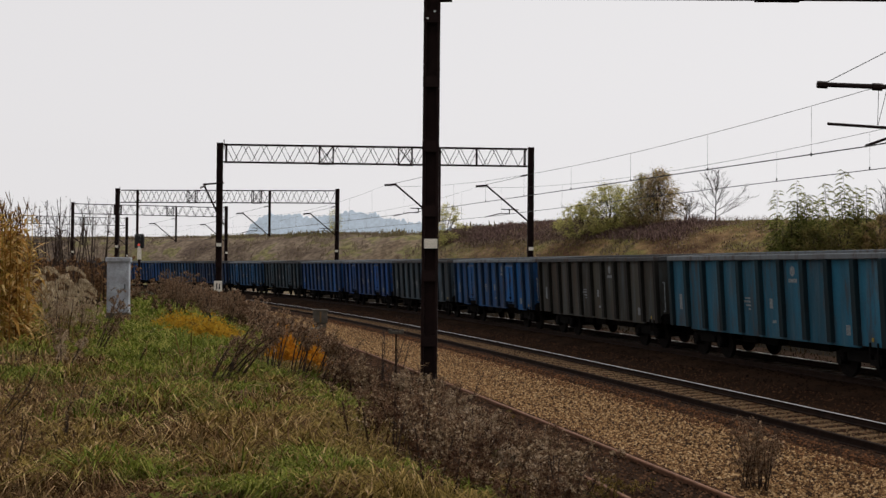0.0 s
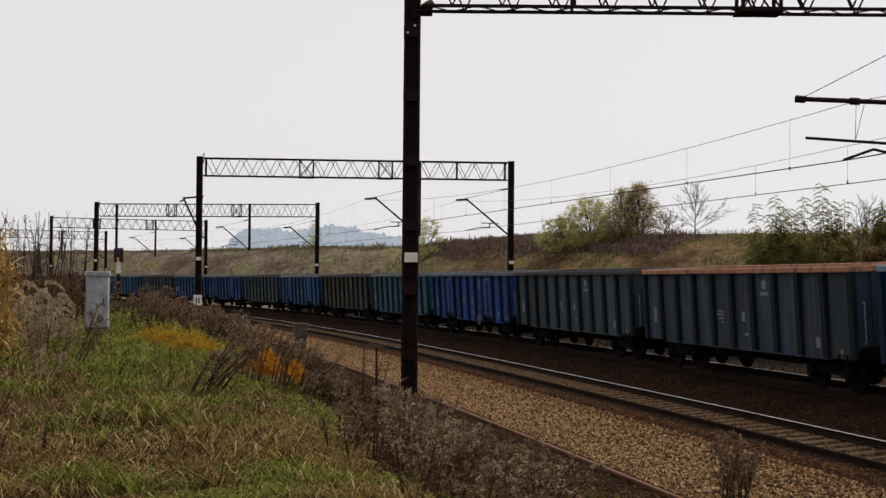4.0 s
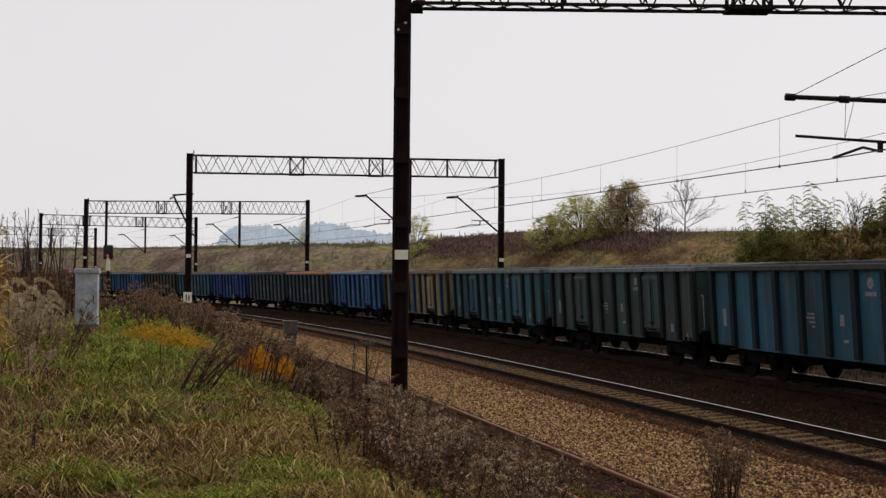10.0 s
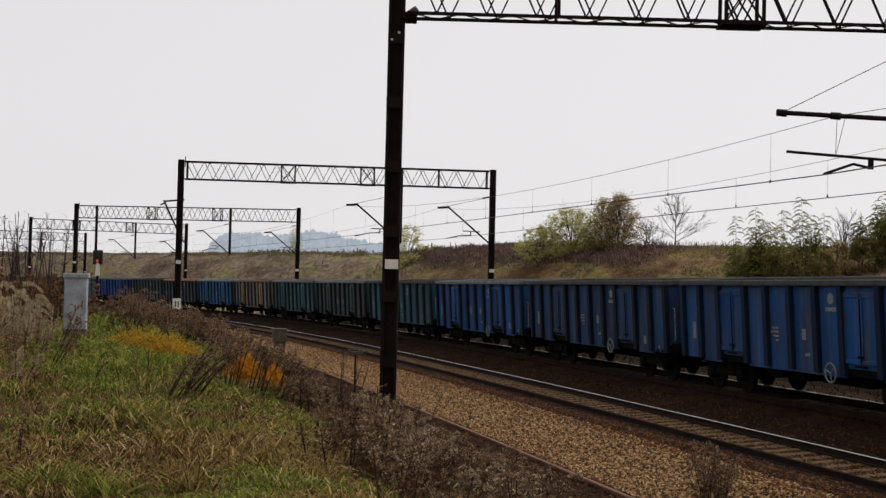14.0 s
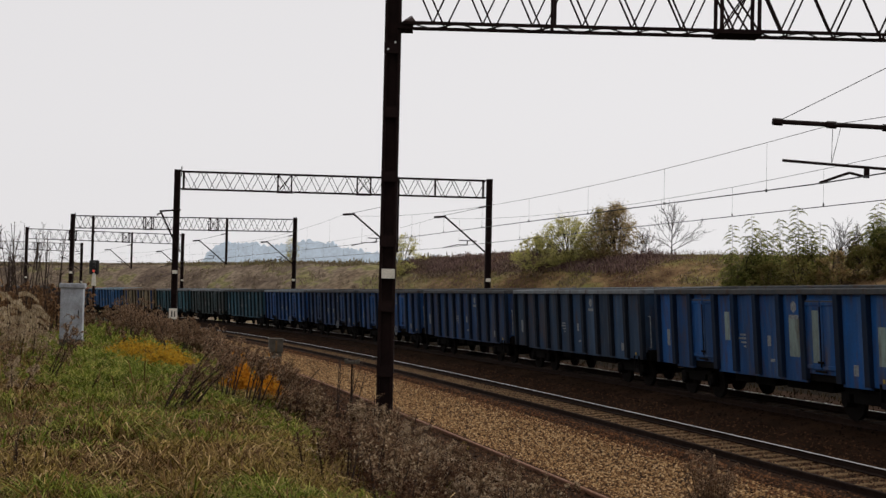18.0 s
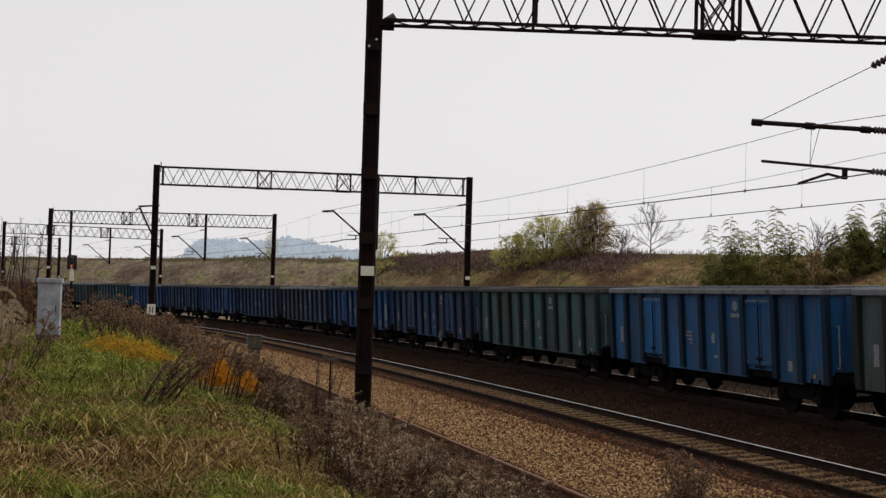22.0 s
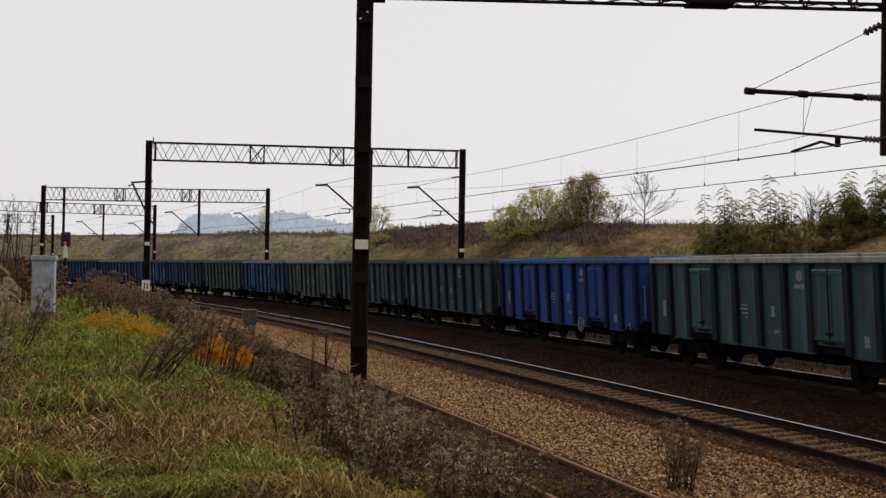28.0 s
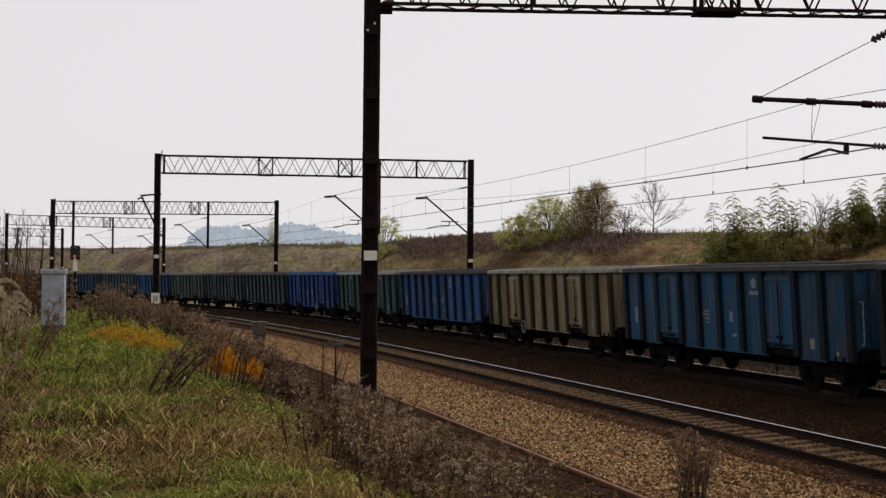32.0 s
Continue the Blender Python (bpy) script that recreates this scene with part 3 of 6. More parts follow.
bm = rod((9.68, 0, 5.78), (9.33, 0, 5.86), 0.028)
rod((9.33, 0, 5.86), (8.72, 0, 5.64), 0.028, bm=bm)
part("steady_arm", bm, M_STEEL, h)
part("feeder_insulator", rod((0.2, -0.1, LOW - 0.05), (0.42, -0.1, LOW + 0.1), 0.1), M_INSUL, P1)
# pale discs painted where sky shows through holes in the post
for x, z in ((-0.085, 8.12), (0.055, 8.26)):
    part("bolt", rod((x, -0.175, z), (x, -0.16, z), 0.024, 8), M_MARK_PALE, P1, "pale spot for the sky seen through a hole")
part("clamp_plate", boxes((0.25, 0, LOW - 0.05, 0.3, 0.5, 0.12)), M_STEEL, P1)


def tube_run(points, r):
    """A wire through the given points, with three sides."""
    v, f = [], []
    for p in points:
        for k in range(3):
            a = k * 2.094
            v.append(Vector(p) + Vector((math.cos(a) * r, 0, math.sin(a) * r)))
    for i in range(len(points) - 1):
        for k in range(3):
            f.append((i * 3 + k, i * 3 + (k + 1) % 3, i * 3 + 3 + (k + 1) % 3, i * 3 + 3 + k))
    return mesh_of("wire", v, f, M_WIRE)


def catenary(off, supports, label):
    """Carrying wire, two contact wires and droppers through the supports (carrying, contact)."""
    t = thing("overhead_wire", Matrix(), label, "overhead wire", "overhead wires")
    carry, cont, drops = [], [], []
    for (a, b), (c, d) in zip(supports, supports[1:]):
        a, b, c, d = Vector(a), Vector(b), Vector(c), Vector(d)
        n = max(4, int((c - a).length / 2.5))
        for i in range(n + (1 if c == Vector(supports[-1][0]) else 0)):
            u = i / n
            q = a.lerp(c, u)
            q.z -= 4 * 0.65 * u * (1 - u) * min(1, (c - a).length / 47)
            w = b.lerp(d, u)
            carry.append(q)
            cont.append(w)
            if i % 2 == 1:
                drops.append((q, Vector((q.x, q.y, w.z))))
    part("carrying_wire", tube_run(carry, 0.0075), None, t)
    for e in (-0.03, 0.03):
        part("contact_wire", tube_run([w + Vector((e, 0, 0)) for w in cont], 0.009), None, t)
    for q, w in drops:
        d = part("dropper", rod(q, w, 0.0035, 3), M_WIRE, t)
        part("dropper_clip", boxes((w.x, w.y, w.z + 0.03, 0.03, 0.05, 0.07)), M_WIRE, d)
    return t


def along(s, off, up):
    return tuple(line(s, off, up))


catenary(4.56, [(along(-32, 4.6, 6.9), along(-32, 4.4, 5.65)), ((8.17, 25.95, 6.83), (7.95, 25.95, 5.63)), ((-4.85, 72.5, 7.62), (-4.6, 72.5, 5.92)),
                ((-20.7, 115.9, 7.55), (-20.4, 115.9, 5.92)), ((-37.0, 148.4, 7.5), (-36.7, 148.4, 5.9)), ((-59.2, 186.5, 7.4), (-59.0, 186.5, 5.8)), ((-92, 219, 7.4), (-92, 219, 5.8))],
         "dark overhead wires with droppers above the empty track")
catenary(0, [(along(-32, 0.2, 7.2), along(-32, 0.1, 5.95)), (along(17, 0.2, 7.0), along(17, 0.1, 5.75)), ((0.4, 73.1, 7.62), (0.8, 73.1, 5.92)),
             ((-14.9, 115.3, 7.6), (-14.5, 115.3, 5.92)), ((-31.6, 150.8, 7.5), (-31.3, 150.8, 5.9)), ((-54, 189.7, 7.4), (-53.8, 189.7, 5.8)), ((-88, 225, 7.4), (-88, 225, 5.8))],
         "dark overhead wires above the loaded track")


# ---------- the freight train ----------
WAGON, WHEEL_R = 14.04, 0.46
M_PAINT = mat("faded_wagon_paint", (0, 0, 0), 0.72, spec=0.2, vary=0.42, scale=1.3, objcolor=True, bump=0.12, fine=14.0, tint=(0.018, 0.020, 0.022), scuff=0.30)
# stained rib paint, darkened to carry the shade on the ribs' sides
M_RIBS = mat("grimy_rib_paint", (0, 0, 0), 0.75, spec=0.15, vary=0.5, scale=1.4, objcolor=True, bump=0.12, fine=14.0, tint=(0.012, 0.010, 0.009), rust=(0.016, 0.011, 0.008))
M_RIM = mat("dusty_rim_paint", (0, 0, 0), 0.85, spec=0.15, vary=0.4, scale=2.5, objcolor=True, bump=0.1, tint=(0.10, 0.09, 0.08))
M_UNDER = mat("sooty_underframe", (0.006, 0.005, 0.0045), 0.9, vary=0.4, scale=3.0, spec=0.08)
M_WHEEL = mat("wheel_steel", (0.010, 0.008, 0.007), 0.9, spec=0.05, vary=0.3)
M_MARK = mat("chalky_white_marking", (0.25, 0.27, 0.28), 0.9, vary=0.6, scale=20.0, bump=0.0)
M_YELLOW = mat("yellow_marking", (0.35, 0.24, 0.03), 0.7, vary=0.3)
M_COAL = mat("coal_load", (0.012, 0.012, 0.013), 0.8, vary=0.4, scale=5.0, bump=0.8, fine=9.0)
DOORED = [-6.36, -5.2, -4.0, -2.42, -1.25, 0.0, 1.25, 2.42, 4.0, 5.2, 6.36]
EVEN = [-6.36 + 1.272 * i for i in range(11)]


def bogie(parent, y):
    b = part("bogie", soft_boxes(0.02, (0, 0, 0.72, 2.0, 0.5, 0.22), (0, 0, 0.85, 0.5, 0.5, 0.2)), M_UNDER, parent, at=pose(0, y, 0))
    for x in (-1.0, 1.0):
        bm = soft_boxes(0.02, (x, 0, 0.62, 0.13, 1.1, 0.3), (x, 0.9, 0.58, 0.15, 0.36, 0.26), (x, -0.9, 0.58, 0.15, 0.36, 0.26), (x, 0.55, 0.74, 0.12, 0.8, 0.12), (x, -0.55, 0.74, 0.12, 0.8, 0.12))
        for e in (-0.9, 0.9):
            rod((x - 0.1, e, 0.46), (x + 0.1, e, 0.46), 0.12, 10, bm=bm)
        part("side_frame", bm, M_UNDER, b)
    for e in (-0.9, 0.9):
        bm = rod((-0.95, 0, 0), (0.95, 0, 0), 0.08, 8)
        for x in (-0.78, 0.78):
            rod((x - 0.055, 0, 0), (x + 0.055, 0, 0), WHEEL_R, 20, bm=bm)
            rod((x - 0.10, 0, 0), (x + 0.10, 0, 0), 0.14, 10, bm=bm)
        part("wheelset", bm, M_WHEEL, b, at=pose(0, e, WHEEL_R))
    return b


def build_wagon(BAYS, DOORS):
    w = thing("freight_wagon", Matrix(), "open-top steel freight wagon", "freight wagon", "wagons of the freight train")
    part("floor", soft_boxes(0.01, (0, 0, 1.19, 2.7, 12.7, 0.1)), M_UNDER, w)
    part("centre_sill", soft_boxes(0.02, (-0.3, 0, 1.0, 0.12, 12.9, 0.3), (0.3, 0, 1.0, 0.12, 12.9, 0.3), (0, 0, 1.05, 1.6, 0.25, 0.2), (0, 3, 1.05, 1.6, 0.25, 0.2), (0, -3, 1.05, 1.6, 0.25, 0.2)), M_UNDER, w)
    part("brake_gear", soft_boxes(0.02, (-0.55, 0.8, 0.78, 0.5, 1.1, 0.42), (-0.4, -0.9, 0.78, 0.6, 1.4, 0.4), (-0.3, 0, 0.85, 0.3, 6.0, 0.3), (-0.75, 1.9, 0.8, 0.3, 0.9, 0.4), (-0.6, -2.3, 0.8, 0.5, 0.8, 0.4)), M_UNDER, w)
    load = part("coal_load", boxes((0, 0, 2.0, 2.6, 12.5, 1.5)), M_COAL, w, "black coal below the rim")
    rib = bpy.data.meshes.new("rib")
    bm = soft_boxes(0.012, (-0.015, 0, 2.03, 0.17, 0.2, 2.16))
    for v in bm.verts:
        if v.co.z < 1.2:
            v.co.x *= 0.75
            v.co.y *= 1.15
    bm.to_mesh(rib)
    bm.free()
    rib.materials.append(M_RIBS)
    leaf = bpy.data.meshes.new("door_leaf")
    bm = soft_boxes(0.008, (0, 0, 2.09, 0.03, 0.74, 1.72), (-0.02, 0, 2.86, 0.05, 0.72, 0.08), (-0.02, 0, 1.3, 0.05, 0.72, 0.10), (-0.02, 0.33, 2.09, 0.05, 0.07, 1.62), (-0.02, -0.33, 2.09, 0.05, 0.07, 1.62))
    bm.to_mesh(leaf)
    bm.free()
    leaf.materials.append(M_PAINT)
    for side in (-1, 1):
        turn = pose(side * 1.37, 0, 0, 0, 0, 0 if side < 0 else 180)
        outline = [(BAYS[-1], 3.1), (BAYS[0], 3.1)]
        for i, (a, b) in enumerate(zip(BAYS, BAYS[1:])):
            lowest = 1.12 if i in DOORS else (0.88 if 0 < i < len(BAYS) - 2 else 0.94)
            outline += [(a, lowest), (b, lowest)]
        if side < 0:
            for i, (a, b) in enumerate(zip(BAYS, BAYS[1:])):
                lowest = 1.12 if i in DOORS else (0.88 if 0 < i < len(BAYS) - 2 else 0.94)
                part("panel", soft_boxes(0.008, (0.02, (a + b) / 2, (lowest + 3.1) / 2, 0.03, b - a - 0.01, 3.1 - lowest)), M_PAINT, w, at=turn)
        bm = bmesh.new()
        face = bm.faces.new([bm.verts.new((0.005 if side > 0 else 0.04, y, z)) for y, z in outline])
        out = bmesh.ops.extrude_face_region(bm, geom=[face])
        bmesh.ops.translate(bm, verts=[v for v in out["geom"] if isinstance(v, bmesh.types.BMVert)], vec=(0.03, 0, 0))
        bmesh.ops.recalc_face_normals(bm, faces=bm.faces)
        part("side_wall", bm, M_PAINT, w, at=turn)
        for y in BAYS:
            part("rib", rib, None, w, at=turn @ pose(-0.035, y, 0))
        for i in DOORS:
            mid = (BAYS[i] + BAYS[i + 1]) / 2
            d = part("door", boxes((0.0, mid, 2.95, 0.04, 1.5, 0.05)), M_PAINT, w, at=turn)
            for e in (-0.38, 0.38):
                part("door_leaf", leaf, None, d, at=pose(-0.02, mid + e, 0))
            part("hinge_bar", boxes((-0.055, mid - 0.38, 2.925, 0.02, 0.66, 0.035), (-0.055, mid + 0.38, 2.925, 0.02, 0.66, 0.035)), M_RIM, d)
            part("latch", soft_boxes(0.01, (-0.07, mid, 2.05, 0.03, 0.04, 1.5), (-0.08, mid, 1.42, 0.05, 0.24, 0.06), (-0.08, mid, 1.2, 0.04, 0.5, 0.05)), M_UNDER, d)
        rim = part("rim", soft_boxes(0.02, (-0.06, 0, 3.17, 0.15, 12.9, 0.15)), M_RIM, w, at=turn)
        part("side_sill", soft_boxes(0.015, (0.07, 0, 1.06, 0.04, 12.7, 0.26)), M_UNDER, w, at=turn)
        bm = bar((-0.02, -5.95, 1.05), (-0.02, -5.95, 0.55), 0.04, 0.04)
        bar((-0.02, -5.6, 1.05), (-0.02, -5.6, 0.55), 0.04, 0.04, bm)
        bar((-0.02, -5.97, 0.56), (-0.02, -5.58, 0.56), 0.03, 0.14, bm)
        part("step", bm, M_UNDER, w, at=turn)
    for end in (-1, 1):
        turn = pose(0, end * 6.38, 0, 0, 0, 0 if end < 0 else 180)
        panel = part("end_wall", boxes((0, 0.02, 2.14, 2.72, 0.03, 1.92)), M_PAINT, w, at=turn)
        for x in (-0.85, 0.0, 0.85):
            part("end_post", soft_boxes(0.01, (x, -0.045, 2.12, 0.14, 0.1, 1.86)), M_PAINT, panel)
        part("end_rim", soft_boxes(0.02, (0, -0.03, 3.17, 2.72, 0.16, 0.166)), M_RIM, w, at=turn)
        part("headstock", soft_boxes(0.015, (0, -0.06, 1.08, 2.5, 0.16, 0.34)), M_UNDER, w, at=turn)
        for x in (-0.875, 0.875):
            bm = rod((x, -0.14, 1.06), (x, -0.46, 1.06), 0.09, 10)
            rod((x, -0.46, 1.06), (x, -0.60, 1.06), 0.07, 10, bm=bm)
            rod((x, -0.58, 1.06), (x, -0.63, 1.06), 0.22, 14, 0.2, bm)
            part("buffer", bm, M_UNDER, w, at=turn)
        bm = rod((0, -0.1, 1.0), (0, -0.62, 0.98), 0.045)
        bar((0, -0.5, 0.98), (0, -0.62, 0.72), 0.05, 0.05, bm)
        part("coupling", bm, M_UNDER, w, at=turn)
        bm = rod((-1.2, -0.17, 1.35), (-1.2, -0.17, 2.35), 0.018)
        rod((-1.2, -0.05, 2.35), (-1.2, -0.18, 2.35), 0.018, bm=bm)
        rod((-1.2, -0.05, 1.35), (-1.2, -0.18, 1.35), 0.018, bm=bm)
        part("handrail", bm, M_MARK, w, "white-painted handrail", at=turn)
        part("grab_bar", rod((-0.75, -0.14, 2.62), (-0.15, -0.14, 2.62), 0.018), M_MARK, w, "white-painted grab bar", at=turn)
    for y in (-4.5, 4.5):
        bogie(w, y)
    # painted marks on both flanks: plain bars and shapes for writing that cannot be read
    for side in (-1, 1):
        turn = pose(side * 1.37, 0, 0, 0, 0, 0 if side < 0 else 180)
        X = 0.003
        part("marking", boxes((X, 0.9, 1.98, 0.005, 0.34, 0.05), (X, 0.94, 1.88, 0.005, 0.42, 0.06), (X, 0.86, 1.77, 0.005, 0.3, 0.05), (X, 0.8, 1.66, 0.005, 0.14, 0.05)), M_MARK, w, "faded white bars of lettering", at=turn)
        part("marking", boxes((X, -0.55, 1.86, 0.005, 0.18, 0.28), (X, 3.1 - 6.35 + 2.55, 1.35, 0.005, 0.22, 0.08)), M_MARK, w, "faded white block of lettering", at=turn)
        bm = rod((X - 0.002, -1.85, 2.78), (X + 0.002, -1.85, 2.78), 0.15, 6)
        bmesh.ops.create_cube(bm, size=1, matrix=Matrix.Translation((X, -1.85, 2.52)) @ Matrix.Diagonal((0.005, 0.46, 0.1, 1)))
        part("emblem", bm, M_MARK, w, "plain white shape above a bar", at=turn)
        part("paper_label", boxes((X, -4.6, 1.3, 0.005, 0.2, 0.26)), M_MARK, w, "white paper label", at=turn)
        part("marking", boxes((X, 5.75, 1.75, 0.005, 0.2, 0.5)), M_MARK, w, "upright row of white lettering bars", at=turn)
        part("marking", boxes((X - 0.03, -5.75, 1.12, 0.01, 0.08, 0.1)), M_YELLOW, w, "small yellow mark", at=turn)
    return w


def hand_wheel(parent, y):
    bm = bmesh.new()
    c = Vector((-1.47, y, 0.98))
    pts = [c + Vector((0, math.cos(a) * 0.24, math.sin(a) * 0.24)) for a in np.linspace(0, 2 * math.pi, 17)]
    for p, q in zip(pts, pts[1:]):
        rod(p, q, 0.022, 5, bm=bm)
    for a in (0.3, 2.4, 4.5):
        rod(c, c + Vector((0, math.cos(a) * 0.24, math.sin(a) * 0.24)), 0.018, 4, bm=bm)
    part("hand_wheel", bm, M_MARK, parent, "pale hand-brake wheel")


def travel(t):
    return 35.22 + 10.5986 * t + 0.010237 * t * t


def wagon_pose(sc):
    a, b = line(sc + 4.5, 0, FAR_LIFT), line(sc - 4.5, 0, FAR_LIFT)
    d = a - b
    return Matrix.Translation((a + b) / 2) @ Euler((math.asin(d.z / d.length), -math.atan(TILT), math.atan2(-d.x, d.y))).to_matrix().to_4x4()


SLATE, NAVY, BLUE = (0.075, 0.12, 0.155), (0.022, 0.075, 0.19), (0.018, 0.113, 0.312)
DULL, PALE, OCHRE = (0.05, 0.055, 0.06), (0.15, 0.17, 0.185), (0.42, 0.2, 0.12)
PAINTS = {
    -16: (BLUE, DULL, "blue"), -15: (SLATE, DULL, "slate-grey"), -14: (BLUE, PALE, "blue"), -13: (NAVY, DULL, "dark blue"), -12: (BLUE, DULL, "blue"),
    -11: (SLATE, DULL, "slate-grey"), -10: (BLUE, PALE, "blue"), -9: ((0.027, 0.123, 0.26), DULL, "blue"), -8: (NAVY, DULL, "dark blue"), -7: ((0.027, 0.148, 0.312), PALE, "blue"),
    -6: ((0.05, 0.1, 0.14), DULL, "slate-grey"), -5: ((0.018, 0.119, 0.343), PALE, "blue"), -4: ((0.018, 0.119, 0.374), PALE, "blue"), -3: (SLATE, DULL, "slate-grey"),
    -2: ((0.0225, 0.155, 0.385), PALE, "bright blue"), -1: ((0.085, 0.078, 0.058), DULL, "dark olive-brown"), 0: ((0.055, 0.20, 0.265), PALE, "teal"),
    1: ((0.0135, 0.107, 0.437), PALE, "vivid blue"), 2: ((0.062, 0.115, 0.15), DULL, "slate-teal"), 3: ((0.055, 0.1, 0.15), OCHRE, "dark slate, orange-rimmed"),
    4: ((0.055, 0.197, 0.437), (0.2, 0.3, 0.36), "light blue"), 5: ((0.42, 0.335, 0.19), (0.2, 0.14, 0.1), "cream, blue-patched"), 6: ((0.085, 0.185, 0.20), PALE, "grey-teal"),
    7: ((0.065, 0.11, 0.115), PALE, "dark grey-green"), 8: ((0.06, 0.16, 0.2), DULL, "dark teal"), 9: ((0.0162, 0.113, 0.322), PALE, "blue"), 10: (NAVY, DULL, "dark navy"),
    11: ((0.018, 0.119, 0.333), DULL, "blue"), 12: (NAVY, DULL, "dark navy"), 13: ((0.0315, 0.0836, 0.177), PALE, "pale-rimmed navy"), 14: ((0.018, 0.119, 0.333), DULL, "patched blue"),
    15: ((0.035, 0.0943, 0.208), DULL, "dark blue-teal"), 16: ((0.07, 0.16, 0.17), DULL, "dark green-teal"), 17: ((0.0225, 0.155, 0.343), PALE, "blue"), 18: ((0.122, 0.175, 0.175), PALE, "grey-green"),
    19: ((0.062, 0.13, 0.172), DULL, "dark blue-grey"), 20: ((0.05, 0.10, 0.138), DULL, "dark slate"), 21: ((0.003, 0.088, 0.40), (0.018, 0.107, 0.312), "vivid ultramarine blue"),
    22: ((0.048, 0.132, 0.145), (0.26, 0.27, 0.245), "dark teal-green"), 23: ((0.018, 0.119, 0.343), DULL, "blue"), 24: ((0.42, 0.32, 0.17), (0.34, 0.33, 0.28), "rust-stained cream"),
    25: ((0.022, 0.11, 0.20), DULL, "blue-teal"), 26: ((0.09, 0.115, 0.13), DULL, "dark grey"), 27: (BLUE, DULL, "blue"), 28: (SLATE, DULL, "slate-grey"),
}
PAINTED = ("side_wall", "panel", "rib", "door", "end_wall", "end_post")
PLAIN = (-15, -11, -9, -5, -3, -1, 0, 2, 3, 8, 12, 13, 16, 20, 23)
template, plain_template = build_wagon(DOORED, (2, 7)), build_wagon(EVEN, ())
wagons = []
for n in sorted(PAINTS):
    body, rimc, word = PAINTS[n]
    w = template if n == -16 else plain_template if n == -15 else copy_thing(plain_template if n in PLAIN else template, Matrix())
    w["label"] = f"{word} open-top ribbed steel freight wagon coupled in the train"
    for o in w.children_recursive:
        if o.name.startswith(("rim", "end_rim", "hinge_bar")):
            o.color = (*rimc, 1)
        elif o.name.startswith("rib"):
            # ribs take a small share of the body colour, for their shade
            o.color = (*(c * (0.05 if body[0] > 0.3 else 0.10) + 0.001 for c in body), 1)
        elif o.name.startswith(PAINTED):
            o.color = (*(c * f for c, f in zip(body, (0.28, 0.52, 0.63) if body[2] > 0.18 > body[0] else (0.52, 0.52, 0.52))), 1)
    wagons.append((n, w))
for n, w in wagons:
    if n in (1, 9, 10, 11, 15, 18, 21, 24):
        hand_wheel(w, 2.2 if n in (18, 24) else -1.9)
    if n == 5:
        for k, o in enumerate(sorted((o for o in w.children if o.name.startswith("rib")), key=lambda o: o.name)):
            if k % 4 == 1:
                o.color = (0.01, 0.03, 0.09, 1)
        for y, z, a, b in ((4.6, 1.25, 1.0, 0.5), (3.2, 1.5, 0.6, 0.55), (-3.2, 1.6, 1.3, 1.0), (0.6, 1.2, 1.0, 0.3)):
            p = part("repair_patch", boxes((-1.366, y, z, 0.006, a, b)), M_PAINT, w, "blue repair patch")
            p.color = (0.02, 0.07, 0.16, 1)
    if n == 14:
        for y, z, a, b in ((-1.85, 2.0, 0.5, 1.0), (-3.0, 2.05, 0.4, 1.3), (-5.7, 1.9, 0.3, 0.9), (1.8, 2.2, 0.3, 0.8)):
            p = part("repair_patch", boxes((-1.366 if y > -2.4 or y < -4 else -1.41, y, z, 0.006, a, b)), M_PAINT, w, "pale grey-green paint patch")
            p.color = (0.2, 0.26, 0.24, 1)


# ---------- things beside the line ----------
M_GREY = mat("grey_cabinet_paint", (0.38, 0.41, 0.45), 0.6, vary=0.2, scale=3.0, tint=(0.22, 0.22, 0.23))
M_CONC = mat("weathered_concrete", (0.10, 0.085, 0.065), 0.9, vary=0.35, scale=5.0)
M_BLACK = mat("black_signal_paint", (0.012, 0.011, 0.011), 0.6, vary=0.3)


def glow(name, color, strength):
    m = bpy.data.materials.new(name)
    m.use_nodes = True
    b = m.node_tree.nodes["Principled BSDF"]
    b.inputs["Base Color"].default_value = (*color, 1)
    b.inputs["Emission Color"].default_value = (*color, 1)
    b.inputs["Emission Strength"].default_value = strength
    return m


def ground_at(x, y):
    return float(ground_z([x], [y])[0])


def build_cabinet(x, y):
    z = ground_at(x, y)
    top = 3.30 - z
    c = thing("relay_cabinet", pose(x, y, z, 0, 0, 8), "tall light grey steel trackside cabinet with a flat cap", "relay cabinet")
    part("plinth", soft_boxes(0.02, (0, 0, 0.05, 0.66, 0.5, 0.4)), M_CONC, c)
    body = part("body", soft_boxes(0.015, (0, 0, top / 2 + 0.08, 0.60, 0.44, top - 0.22)), M_GREY, c)
    door = part("door", soft_boxes(0.008, (0.0, -0.225, top / 2 + 0.05, 0.54, 0.02, top - 0.5)), M_GREY, c)
    part("handle", soft_boxes(0.006, (0.2, -0.25, top * 0.55, 0.03, 0.03, 0.14)), M_BLACK, door)
    part("cap", soft_boxes(0.02, (0, 0, top - 0.06, 0.68, 0.52, 0.14)), M_GREY, c)


